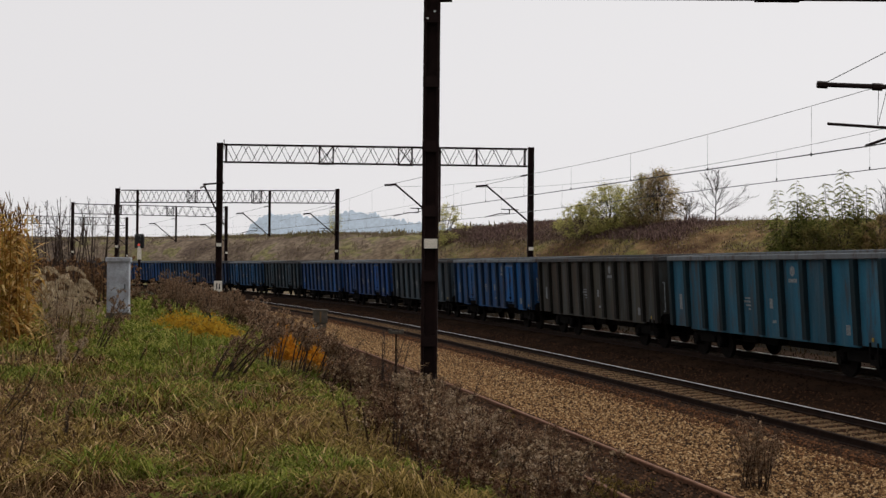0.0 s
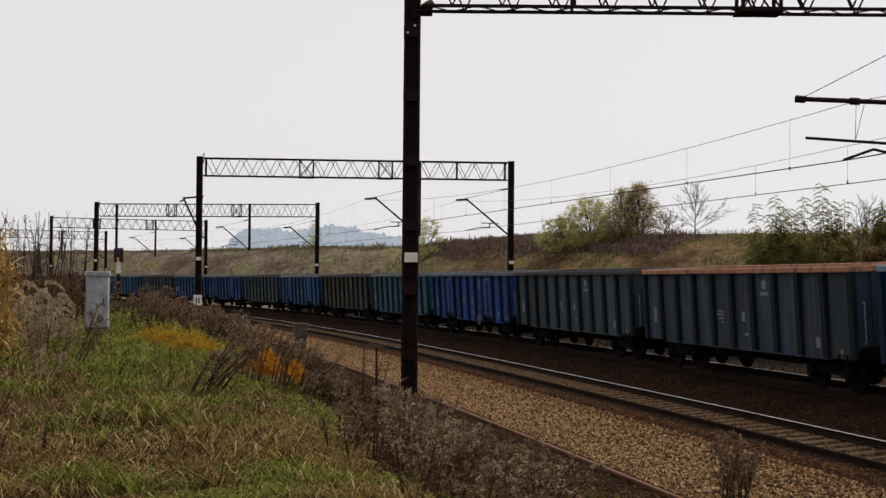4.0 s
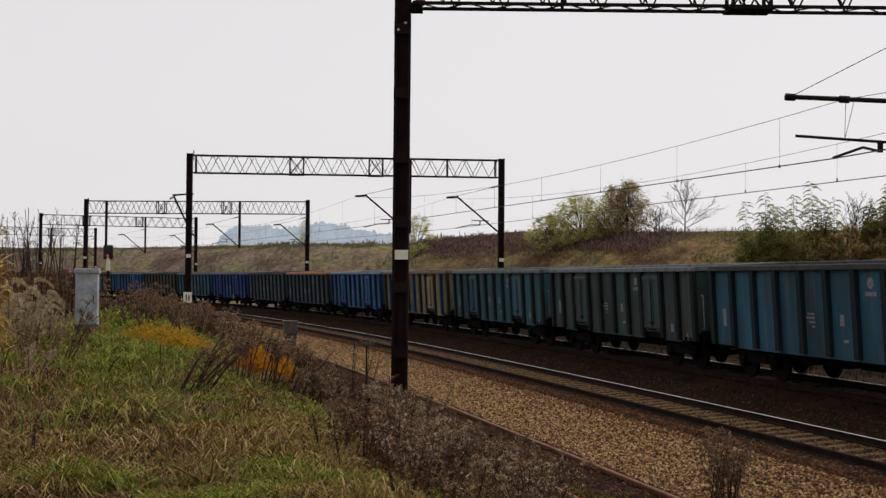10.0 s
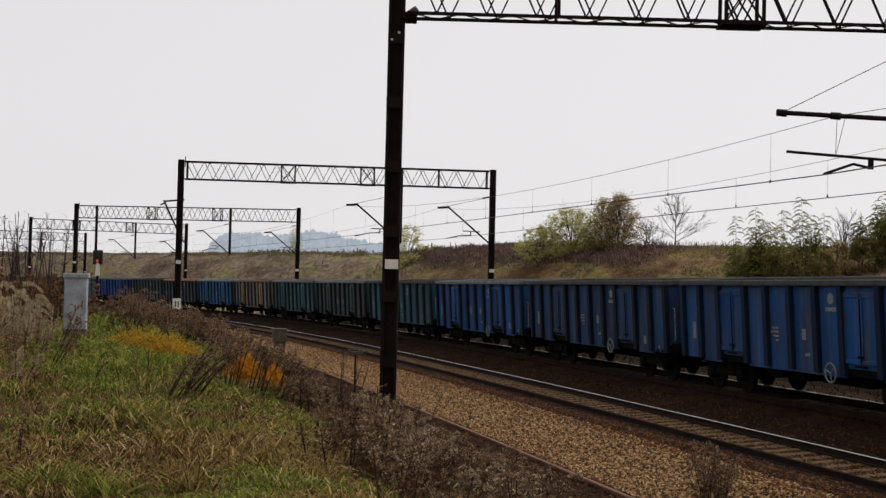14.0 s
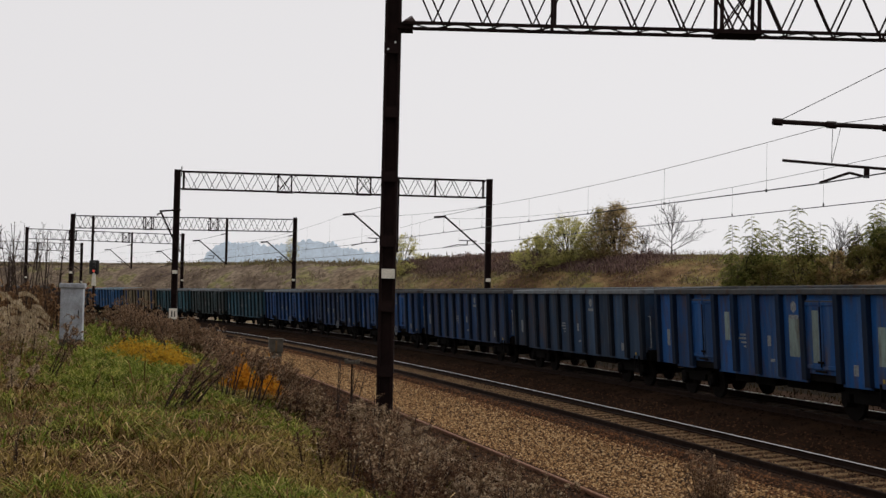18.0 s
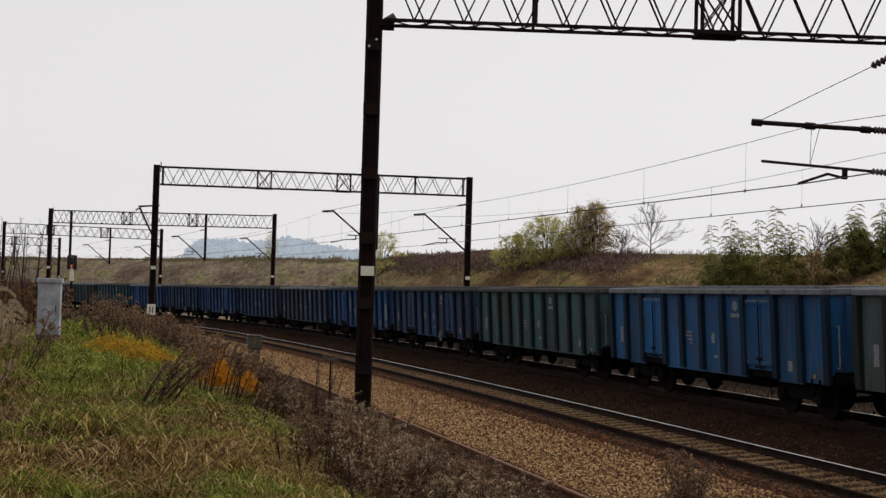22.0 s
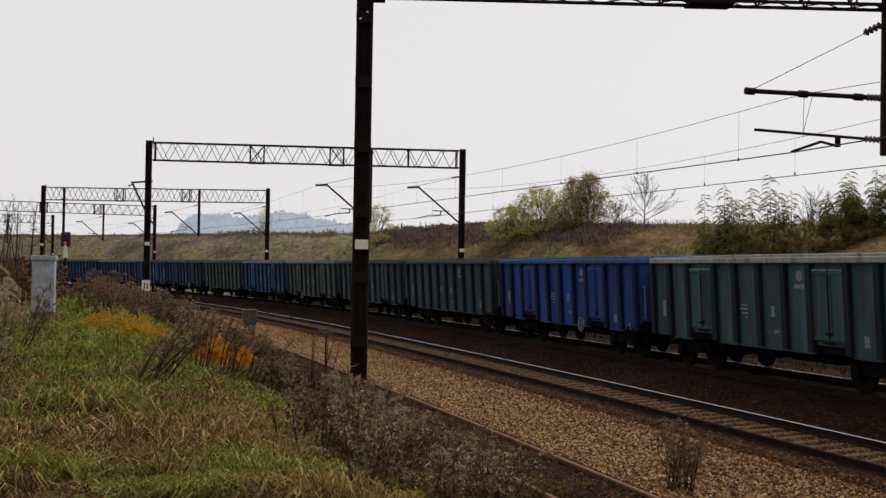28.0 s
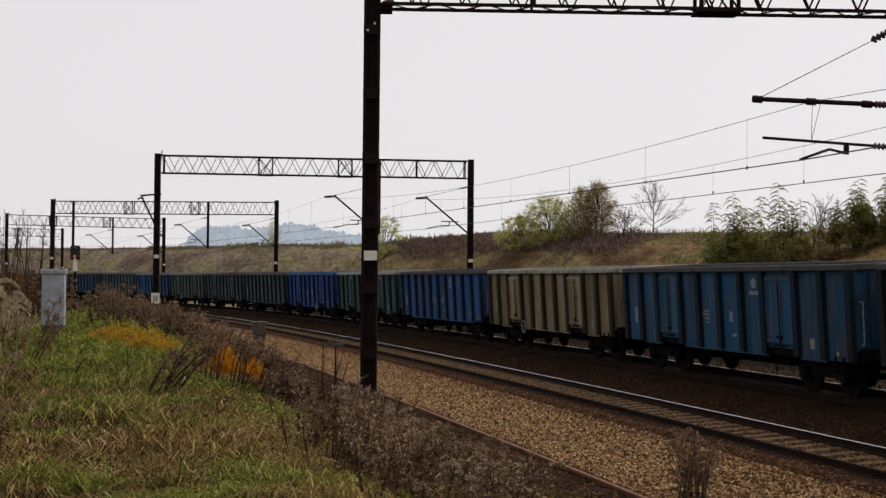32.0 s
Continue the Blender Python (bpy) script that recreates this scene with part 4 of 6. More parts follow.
def build_signal(x, y):
    z = ground_at(x, y)
    s = thing("railway_signal", pose(x, y, 0, 0, 0, 8), "railway light signal with black hooded head above a white plate", "railway signal")
    part("mast", rod((0, 0, z - 0.2), (0, 0, 4.0), 0.07, 10), M_STEEL, s)
    part("mast_head", rod((0, 0, 3.35), (0, 0, 4.1), 0.13, 10, 0.1), M_WHITE, s)
    head = part("head", soft_boxes(0.06, (0, 0, 4.42, 0.56, 0.16, 0.84)), M_BLACK, s)
    for zz, m in ((4.62, M_BLACK), (4.42, M_BLACK), (4.2, glow("red_signal_light", (0.6, 0.08, 0.05), 0.4))):
        hood = part("hood", rod((0, -0.08, zz + 0.02), (0, -0.26, zz), 0.11, 12, 0.1), M_BLACK, head)
        part("lens", rod((0, -0.262, zz), (0, -0.27, zz), 0.075, 12), m, hood)
    part("plate", soft_boxes(0.01, (0, -0.1, 3.55, 0.22, 0.02, 0.42)), M_WHITE, s, "white mast plate")


def build_block(x, y, z, w, h, label):
    b = thing("trackside_box", pose(x, y, z, 0, 0, 12), label, "trackside box")
    part("body", soft_boxes(0.02, (0, 0, h / 2, w, 0.4, h)), M_CONC, b)
    part("lid", soft_boxes(0.015, (0, 0, h + 0.03, w + 0.06, 0.46, 0.06)), M_CONC, b)
    part("rib", soft_boxes(0.01, (0, -0.21, h / 2, 0.07, 0.03, h * 0.9)), M_SLEEPER, b)
    part("foot", boxes((0, 0, -0.2, w * 0.8, 0.3, 0.42)), M_CONC, b)


def build_marker(x, y, z0, z1):
    m = thing("marker_post", pose(x, y, 0), "thin marker post with a wide pale top beside the track", "marker post")
    part("post", rod((0, 0, z0), (0, 0, z1), 0.025, 8), M_RAIL, m)
    part("crosspiece", soft_boxes(0.015, (0, 0, z1 - 0.03, 0.44, 0.08, 0.1), (-0.18, 0, z1 + 0.02, 0.1, 0.08, 0.1), (0.18, 0, z1 + 0.02, 0.1, 0.08, 0.1)), M_CONC, m)


build_cabinet(-9.86, 36.0)
build_signal(-19.35, 75.0)
build_block(-6.03, 52.0, 0.78, 0.56, 0.5, "weathered concrete trackside box with a ribbed front")
build_block(-5.75, 48.5, 0.42, 0.36, 0.28, "small dark trackside box beside the rails")
build_marker(-2.15, 38.0, -0.3, 1.2)


# ---------- plants ----------
rng = np.random.default_rng(7)
GREEN = [(0.0409, 0.0539, 0.00744), (0.0977, 0.126, 0.0158), (0.172, 0.191, 0.0288), (0.326, 0.298, 0.0837)]
OLIVE = [(0.046, 0.032, 0.008), (0.125, 0.088, 0.020), (0.22, 0.155, 0.040), (0.37, 0.26, 0.095)]
STRAW = [(0.045, 0.0216, 0.0081), (0.104, 0.0576, 0.0216), (0.207, 0.128, 0.0504), (0.468, 0.333, 0.162)]
DEAD = [(0.035, 0.018, 0.009), (0.085, 0.047, 0.024), (0.145, 0.088, 0.048), (0.21, 0.14, 0.085)]
PLUME = [(0.055, 0.028, 0.015), (0.15, 0.085, 0.048), (0.27, 0.17, 0.105), (0.50, 0.37, 0.25)]
M_GREEN, M_OLIVE, M_STRAW = leaf_mat("green_grass", GREEN, through=0.28), leaf_mat("olive_grass", OLIVE, through=0.28), leaf_mat("dry_straw", STRAW, through=0.2)
M_DEAD, M_PLUME = leaf_mat("dead_weeds", DEAD, through=0.4), leaf_mat("faded_plumes", PLUME, 0.9, 0.5)
M_BANK = leaf_mat("bank_grass", [(0.121, 0.11, 0.0358), (0.162, 0.146, 0.047), (0.199, 0.168, 0.0627), (0.218, 0.162, 0.0784)], 0.9, 0.5)
M_OCHRE = leaf_mat("ochre_bank_grass", [(0.146, 0.0929, 0.0475), (0.194, 0.127, 0.067), (0.232, 0.16, 0.0886), (0.178, 0.146, 0.0626)], 0.9, 0.5)
M_BRUSH = leaf_mat("bare_brush", [(0.0473, 0.0297, 0.0257), (0.115, 0.0756, 0.0594), (0.189, 0.135, 0.103), (0.284, 0.223, 0.176)], 0.9, 0.1)
M_SCRUB = leaf_mat("faded_scrub", [(0.118, 0.089, 0.063), (0.148, 0.111, 0.081), (0.178, 0.137, 0.100), (0.148, 0.126, 0.067)], 0.9, 0.5)
M_BARK = mat("dark_bark", (0.05, 0.035, 0.025), 0.9, vary=0.4, scale=8.0)
M_STEM = mat("dry_stem", (0.04, 0.022, 0.013), 0.9, vary=0.4, scale=20.0)


def blades(name, base, height, width, lean, material, label, category, droop=0.35, seed=1):
    """Bent blades: base (n, 3), height and width (n,), lean (n, 2)."""
    r = np.random.default_rng(seed)
    n = len(base)
    a = r.uniform(0, 6.28, n)
    side = np.stack([np.cos(a), np.sin(a), 0 * a], 1) * (width / 2)[:, None]
    bend = np.hypot(lean[:, 0], lean[:, 1])
    up = height * np.clip(1 - droop * bend, -0.1, 1)
    tip = base + np.stack([lean[:, 0] * height, lean[:, 1] * height, up], 1)
    mid = base + np.stack([lean[:, 0] * height * 0.4, lean[:, 1] * height * 0.4, np.maximum(height * 0.62, up * 0.8)], 1)
    v = np.stack([base - side * 0.8, base + side * 0.8, mid - side, mid + side, tip], 1).astype(np.float32)
    me = bpy.data.meshes.new(name)
    me.vertices.add(n * 5)
    me.vertices.foreach_set("co", v.ravel())
    idx = (np.array([0, 1, 3, 2, 2, 3, 4])[None] + 5 * np.arange(n)[:, None]).astype(np.int32).ravel()
    me.loops.add(len(idx))
    me.loops.foreach_set("vertex_index", idx)
    me.polygons.add(n * 2)
    me.polygons.foreach_set("loop_start", (7 * np.arange(n)[:, None] + np.array([0, 4])[None]).astype(np.int32).ravel())
    me.materials.append(material)
    me.update(calc_edges=True)
    tagged(new(name, me), label, category, kind="stuff")


def scatter(n, y0, y1, a0, a1, keep, seed, power=1.0):
    """Places in the wedge before the camera: y in metres ahead, a the sideways slope; keep(x, y, off) thins them out."""
    r = np.random.default_rng(seed)
    y = y0 * (y1 / y0) ** (r.random(n) ** power)
    x = y * r.uniform(a0, a1, n)
    s, off = to_line(x, y)
    k = keep(x, y, s, off, r)
    x, y = x[k], y[k]
    return np.stack([x, y, ground_z(x, y)], 1)


def clump(x, y, f, seed):
    return np.sin(x * f + seed) * np.sin(y * f * 0.8 + seed * 2.1) + 0.6 * np.sin((x + y) * f * 2.1 + seed * 0.7) * np.sin((x - y) * f * 1.7)


_lattice = np.random.default_rng(5).random((64, 64))


def patches(x, y, size, seed):
    """Smooth random values from 0 to 1 in patches of that many metres."""
    u, v = x / size + seed * 7.3, y / size + seed * 3.1
    i, j = np.floor(u).astype(int), np.floor(v).astype(int)
    a, b = u - i, v - j
    a, b = a * a * (3 - 2 * a), b * b * (3 - 2 * b)
    g = lambda p, q: _lattice[p % 64, q % 64]
    return (g(i, j) * (1 - a) + g(i + 1, j) * a) * (1 - b) + (g(i, j + 1) * (1 - a) + g(i + 1, j + 1) * a) * b


def drift(x, y, size, seed, spread):
    """Leaning that changes slowly from place to place."""
    return (patches(x, y, size, seed) - 0.5) * 2 * spread


def meadow(x, y):
    """The kind of cover: 0 green, 1 olive, 2 straw, 3 dead and brown, 4 deep green."""
    r = np.random.default_rng(77)
    strip = np.exp(-((x + 0.262 * y - 0.3) / 1.6) ** 2) * smooth(15, 22, y)
    left = smooth(-0.25, -0.33, x / y)
    q = patches(x, y, 0.9, 1) + 0.6 * patches(x, y, 0.3, 2) - 0.80 + 0.45 * strip - 0.12 * left - 0.16 * smooth(21, 12, y) + r.normal(0, 0.10, x.shape)
    w = patches(x, y, 0.45, 3) + 0.6 * patches(x, y, 0.17, 4) - 0.80 + r.normal(0, 0.10, x.shape)
    kind = np.full(x.shape, 1)
    kind[q > -0.10] = 0
    kind[(q > -0.10) & (w < -0.25)] = 4
    kind[(q <= 0.1) & (w > 0.33 - 0.17 * left)] = 2
    kind[(q <= 0.1) & (w < -0.22)] = 3
    edge = smooth(-0.16, -0.27, x / y) * smooth(24, 15, y)
    kind[(edge > 0.6) & (q < 0.1) & (w < 0.0)] = 3
    return kind


def put_grass():
    lawn = lambda x, y, s, off, r: off > 15.0 + 1.2 * r.random(len(x)) + 1.2 * (patches(x, y, 1.2, 21) - 0.5)
    sward = lambda x, y, s, off, r: lawn(x, y, s, off, r) & (patches(x, y, 0.4, 22) + 0.6 * patches(x, y, 0.16, 23) - 0.25 * smooth(-0.16, -0.27, x / y) + 0.016 * (y - 16) + r.normal(0, 0.07, len(x)) > 0.50)
    b = scatter(135000, 8.0, 62, -0.44, 0.16, sward, 11)
    k = meadow(b[:, 0], b[:, 1])
    size = 0.75 + b[:, 1] / 26
    tall = np.clip(0.15 + 1.9 * patches(b[:, 0], b[:, 1], 0.55, 6) * patches(b[:, 0], b[:, 1], 0.2, 7) * 1.6, 0.2, 2.3)
    for kind, name, m, label, h0, h1, bent, thin in (
            (0, "green_grass", M_GREEN, "fresh green grass of the meadow", 0.07, 0.20, 0.55, 1.0), (4, "deep_green_grass", M_GREEN, "deep green tufts in the meadow", 0.05, 0.15, 0.5, 1.0),
            (1, "olive_grass", M_OLIVE, "olive and yellowing autumn grass", 0.06, 0.20, 0.75, 1.0), (2, "dry_straw", M_STRAW, "bent dry straw among the grass", 0.10, 0.30, 1.1, 0.8),
            (3, "dead_grass", M_DEAD, "dead brown grass in the hollows", 0.04, 0.14, 0.9, 1.2)):
        c = b[k == kind]
        n = len(c)
        blades(name, c, rng.uniform(h0, h1, n) * (0.62 + c[:, 1] / 110) * tall[k == kind], rng.uniform(0.008, 0.016, n) * size[k == kind] * thin, rng.normal(0, bent, (n, 2)), m, label, "grass", seed=kind + 1)
    b = scatter(26000, 8.0, 60, -0.44, 0.16, lambda x, y, s, off, r: lawn(x, y, s, off, r) & (patches(x, y, 0.6, 9) > 0.55), 13)
    n = len(b)
    blades("loose_straw", b, rng.uniform(0.10, 0.30, n), rng.uniform(0.006, 0.012, n) * (0.55 + b[:, 1] / 36), rng.normal(0, 1.3, (n, 2)), M_STRAW, "long bent straws over the meadow", "dry grass", seed=8)
    b = scatter(70000, 8.0, 34, -0.44, 0.10, lambda x, y, s, off, r: lawn(x, y, s, off, r) & (patches(x, y, 0.5, 24) + 0.5 * patches(x, y, 0.15, 25) + 0.35 * smooth(-0.12, -0.25, x / y) - 0.012 * (y - 12) > 0.82), 15)
    n = len(b)
    blades("straw_tangle", b, rng.uniform(0.03, 0.10, n), rng.uniform(0.005, 0.010, n) * (0.7 + b[:, 1] / 50), rng.normal(0, 1.7, (n, 2)), leaf_mat("red_straw", [(0.045, 0.02, 0.008), (0.11, 0.055, 0.024), (0.20, 0.115, 0.052), (0.42, 0.28, 0.14)], 0.8, 0.15),
           "tangled reddish-brown dead straw in the meadow", "dead straw", droop=0.12, seed=10)
    b = scatter(80000, 8.0, 60, -0.44, 0.30, lambda x, y, s, off, r: (off > 13.0 + r.normal(0, 0.15, len(x)) - 1.6 * (r.random(len(x)) < 0.08)) & (off < 16.2 + r.normal(0, 0.5, len(x))) & (patches(x, y, 0.5, 59) + 0.4 * patches(x, y, 0.18, 60) > 0.55), 14)
    n = len(b)
    blades("slope_litter", b, rng.uniform(0.05, 0.22, n), rng.uniform(0.010, 0.024, n) * (0.7 + b[:, 1] / 40), rng.normal(0, 0.9, (n, 2)), M_DEAD, "dead grass and leaves on the slope", "dead grass", seed=9)


put_grass()


def put_tussocks():
    """Grass grown in clumps: long blades spring from each clump and arch outwards over the hollows."""
    r = np.random.default_rng(301)
    lawn = lambda x, y, s, off, q: (off > 14.4 + 1.0 * patches(x, y, 1.2, 21)) & (patches(x, y, 0.75, 61) + 0.4 * patches(x, y, 0.25, 62) + 0.005 * (y - 10) - 0.14 * smooth(-0.16, -0.27, x / y) * smooth(24, 15, y) > 0.63)
    c = scatter(8000, 8.2, 58, -0.44, 0.13, lawn, 302)
    kind = meadow(c[:, 0], c[:, 1])
    grow_by = 0.32 + 1.2 * patches(c[:, 0], c[:, 1], 0.9, 63) * (0.5 + patches(c[:, 0], c[:, 1], 0.3, 64))
    lean = np.stack([drift(c[:, 0], c[:, 1], 0.8, 65, 1.0), drift(c[:, 0], c[:, 1], 0.8, 66, 1.0) - 0.25], 1)
    for k, name, m, label, tall, count in (
            (0, "green_tussock", M_GREEN, "fresh green grass in arching tussocks", 0.27, 50), (4, "deep_green_tussock", M_GREEN, "deep green grass in low tussocks", 0.22, 36),
            (1, "olive_tussock", M_OLIVE, "olive autumn grass in arching tussocks", 0.28, 50), (2, "straw_tussock", M_STRAW, "dry straw bent over in tussocks", 0.31, 46),
            (3, "brown_tussock", M_RED_STRAW, "collapsed reddish-brown dead grass in tussocks", 0.24, 44)):
        q, g, w = c[kind == k], grow_by[kind == k], lean[kind == k]
        n = len(q) * count
        if not n:
            continue
        i = np.repeat(np.arange(len(q)), count)
        far = 0.74 + q[i, 1] / 75
        a, d = r.uniform(0, 6.28, n), np.sqrt(r.random(n))
        out = np.stack([np.cos(a), np.sin(a)], 1) * d[:, None]
        foot = q[i].copy()
        foot[:, :2] += out * (0.10 * (0.6 + q[i, 1] / 28) * (0.5 + g[i]))[:, None]
        foot[:, 2] -= 0.01
        way = out + 0.75 * w[i] + r.normal(0, 0.55, (n, 2))
        ln = tall * g[i] * far * r.uniform(0.55, 1.25, n)
        rise, fall = r.uniform(0.5, 0.85, n), r.uniform(0.2, 1.0, n)
        def point(u, v):
            return foot + np.stack([way[:, 0] * ln * u, way[:, 1] * ln * u, ln * v], 1)
        p1, p2, p3 = point(0.16, 0.55 * rise), point(0.48, 0.86 * rise), point(0.95, rise * (1 - fall))
        p3[:, 2] = np.maximum(p3[:, 2], foot[:, 2] + 0.02)
        across = np.stack([-np.sin(a), np.cos(a), 0 * a], 1) * (r.uniform(0.0032, 0.0075, n) * (0.55 + q[i, 1] / 20))[:, None]
        v = np.stack([foot - across * 0.7, foot + across * 0.7, p1 - across, p1 + across, p2 - across * 0.8, p2 + across * 0.8, p3], 1).astype(np.float32)
        me = bpy.data.meshes.new(name)
        me.vertices.add(n * 7)
        me.vertices.foreach_set("co", v.ravel())
        idx = (np.array([0, 1, 3, 2, 2, 3, 5, 4, 4, 5, 6])[None] + 7 * np.arange(n)[:, None]).astype(np.int32).ravel()
        me.loops.add(len(idx))
        me.loops.foreach_set("vertex_index", idx)
        me.polygons.add(n * 3)
        me.polygons.foreach_set("loop_start", (11 * np.arange(n)[:, None] + np.array([0, 4, 8])[None]).astype(np.int32).ravel())
        me.materials.append(m)
        me.update(calc_edges=True)
        tagged(new(name, me), label, "grass", kind="stuff")


M_RED_STRAW = leaf_mat("reddish_dead_grass", [(0.022, 0.010, 0.005), (0.05, 0.024, 0.011), (0.10, 0.053, 0.025), (0.19, 0.11, 0.052), (0.50, 0.35, 0.19)], 0.8, 0.2)
put_tussocks()


def put_herbs():
    """Low broad-leaved herbs between the grass."""
    r = np.random.default_rng(55)
    b = scatter(9000, 8.0, 40, -0.44, 0.10, lambda x, y, s, off, r: (off > 13.2) & (patches(x, y, 0.5, 12) > 0.42), 56)
    n = len(b)
    leaf = []
    for k in range(5):
        a = r.uniform(0, 6.28, n)
        d = np.stack([np.cos(a), np.sin(a), r.uniform(0.1, 0.9, n)], 1)
        w = np.stack([-np.sin(a), np.cos(a), 0 * a], 1)
        l = (r.uniform(0.04, 0.10, n) * (0.6 + b[:, 1] / 40))[:, None]
        m = b + d * l * 0.6 + np.array([0, 0, 0.02])
        leaf.append(np.stack([b, m - w * l * 0.22, b + d * l * np.array([1, 1, 0.5]), m + w * l * 0.22], 1))
    tagged(new("herb_leaves", fast_mesh("herb_leaves", np.concatenate(leaf), 4, leaf_mat("herb_leaf", [(0.04, 0.055, 0.012), (0.09, 0.12, 0.02), (0.14, 0.15, 0.03), (0.20, 0.14, 0.05)], 0.7, 0.35))),
           "low broad-leaved herbs in the meadow", "herbs", kind="stuff")


put_herbs()


def rods_mesh(name, rods, material):
    """Thin tapered branches as three-sided rods in one mesh."""
    v, f = [], []
    for p, q, a, b in rods:
        m = (q - p).to_track_quat("Z", "Y")
        k = len(v)
        for c, rad in ((p, a), (q, b)):
            for j in range(3):
                v.append(c + m @ Vector((math.cos(j * 2.094) * rad, math.sin(j * 2.094) * rad, 0)))
        f += [(k + j, k + (j + 1) % 3, k + 3 + (j + 1) % 3, k + 3 + j) for j in range(3)]
    return mesh_of(name, v, f, material)


def tube(name, pts, radii, material, sides=4):
    """One bent, tapering stem."""
    v, f = [], []
    for k, (p, rad) in enumerate(zip(pts, radii)):
        d = (pts[min(k + 1, len(pts) - 1)] - pts[max(k - 1, 0)]).to_track_quat("Z", "Y")
        v += [p + d @ Vector((math.cos(j * 6.2832 / sides) * rad, math.sin(j * 6.2832 / sides) * rad, 0)) for j in range(sides)]
        if k:
            f += [(k * sides - sides + j, k * sides - sides + (j + 1) % sides, k * sides + (j + 1) % sides, k * sides + j) for j in range(sides)]
    f.append(tuple(range(len(v) - sides, len(v))))
    return mesh_of(name, v, f, material, True)


def flakes(c, size, r, flat=0.5, long=0.55):
    q = r.normal(0, 1, (len(c), 2, 3))
    q[:, :, 2] *= flat
    q /= np.linalg.norm(q, axis=2, keepdims=True)
    w = (size * r.uniform(0.5, 1.4, len(c)))[:, None]
    e, f = q[:, 0] * w, q[:, 1] * w * long
    return np.stack([c - e, c - f, c + e, c + f], 1)


def weeds(name, base, height, lean, label, heads=70, head_mat=None, spread=0.16, seed=1, leafy=0.35, size=0.022, arch=0.0, low_mat=None):
    """Dry weeds: upright stems with drooping plumes of small flakes."""
    r = np.random.default_rng(seed)
    n = len(base)
    top = base + np.stack([lean[:, 0] * height, lean[:, 1] * height, height], 1)
    a = r.uniform(0, 6.28, n)
    sd = np.stack([np.cos(a), np.sin(a), 0 * a], 1) * (0.007 + 0.00042 * base[:, 1])[:, None]
    stems = np.concatenate([np.stack([base - sd, base + sd, top + sd * 0.4, top - sd * 0.4], 1)])
    # twigs of the plume
    m = 9
    u = r.uniform(0.55, 1.0, (n, m))
    root = base[:, None] + (top - base)[:, None] * u[..., None]
    ang = r.uniform(0, 6.28, (n, m))
    ln = spread * height[:, None] * r.uniform(0.6, 1.5, (n, m)) * (1.25 - u)
    end = root + np.stack([np.cos(ang) * ln, np.sin(ang) * ln, ln * (r.uniform(0.1, 0.9, (n, m)) - 0.9 * arch)], -1)
    tw = np.stack([root, root + sd[:, None] * 0.8, end, end - sd[:, None] * 0.3], 2).reshape(-1, 4, 3)
    ob = new(name, fast_mesh(name, np.concatenate([stems, tw]), 4, M_STEM))
    tagged(ob, label, "dry weeds", kind="stuff")
    # flakes
    k = max(1, heads // m)
    v = r.random((n, m, k))
    c = root[:, :, None] + (end - root)[:, :, None] * v[..., None]
    c[..., 2] += (0.25 + 2.2 * arch) * ln[..., None] * v * (1 - v)
    c = (c + r.normal(0, 0.012, c.shape)).reshape(-1, 3)
    low = base[:, None] + (top - base)[:, None] * r.uniform(0.1, 0.9, (n, int(heads * leafy)))[..., None]
    low = (low + r.normal(0, 1, low.shape) * np.array([0.05, 0.05, 0.03]) * height[:, None, None]).reshape(-1, 3)
    if low_mat:
        tagged(new(name + "_leaves", fast_mesh(name + "_leaves", flakes(low, size * 1.7, r, 1.0, 0.5)[:, [0, 2, 3]], 3, low_mat)), label.replace("dry", "shrivelled dark leaves of dry"), "dead leaves", kind="stuff")
    else:
        c = np.concatenate([c, low])
    q = r.normal(0, 1, (len(c), 2, 3))
    q /= np.linalg.norm(q, axis=2, keepdims=True)
    w = size * r.uniform(0.5, 1.5, len(c)) * (0.7 + c[:, 1] / 45)
    e, f = q[:, 0] * w[:, None], q[:, 1] * w[:, None] * 0.6
    ob2 = new(name + "_heads", fast_mesh(name + "_heads", np.stack([c - e - f * 0.6, c + e - f * 0.3, c + f * 1.3], 1), 3, head_mat or M_PLUME))
    tagged(ob2, label.replace("dry", "faded seed heads of dry"), "seed heads", kind="stuff")


def patch(n, centres, seed):
    """Places gathered round centres (x, y, radius along x, radius along y, weight)."""
    r = np.random.default_rng(seed)
    w = np.array([c[4] for c in centres], float)
    i = r.choice(len(centres), n, p=w / w.sum())
    c = np.array([c[:4] for c in centres])[i]
    g = np.clip(r.normal(0, 0.6, (n, 2)), -1.4, 1.4)
    x, y = c[:, 0] + g[:, 0] * c[:, 2], c[:, 1] + g[:, 1] * c[:, 3]
    return np.stack([x, y, ground_z(x, y)], 1)


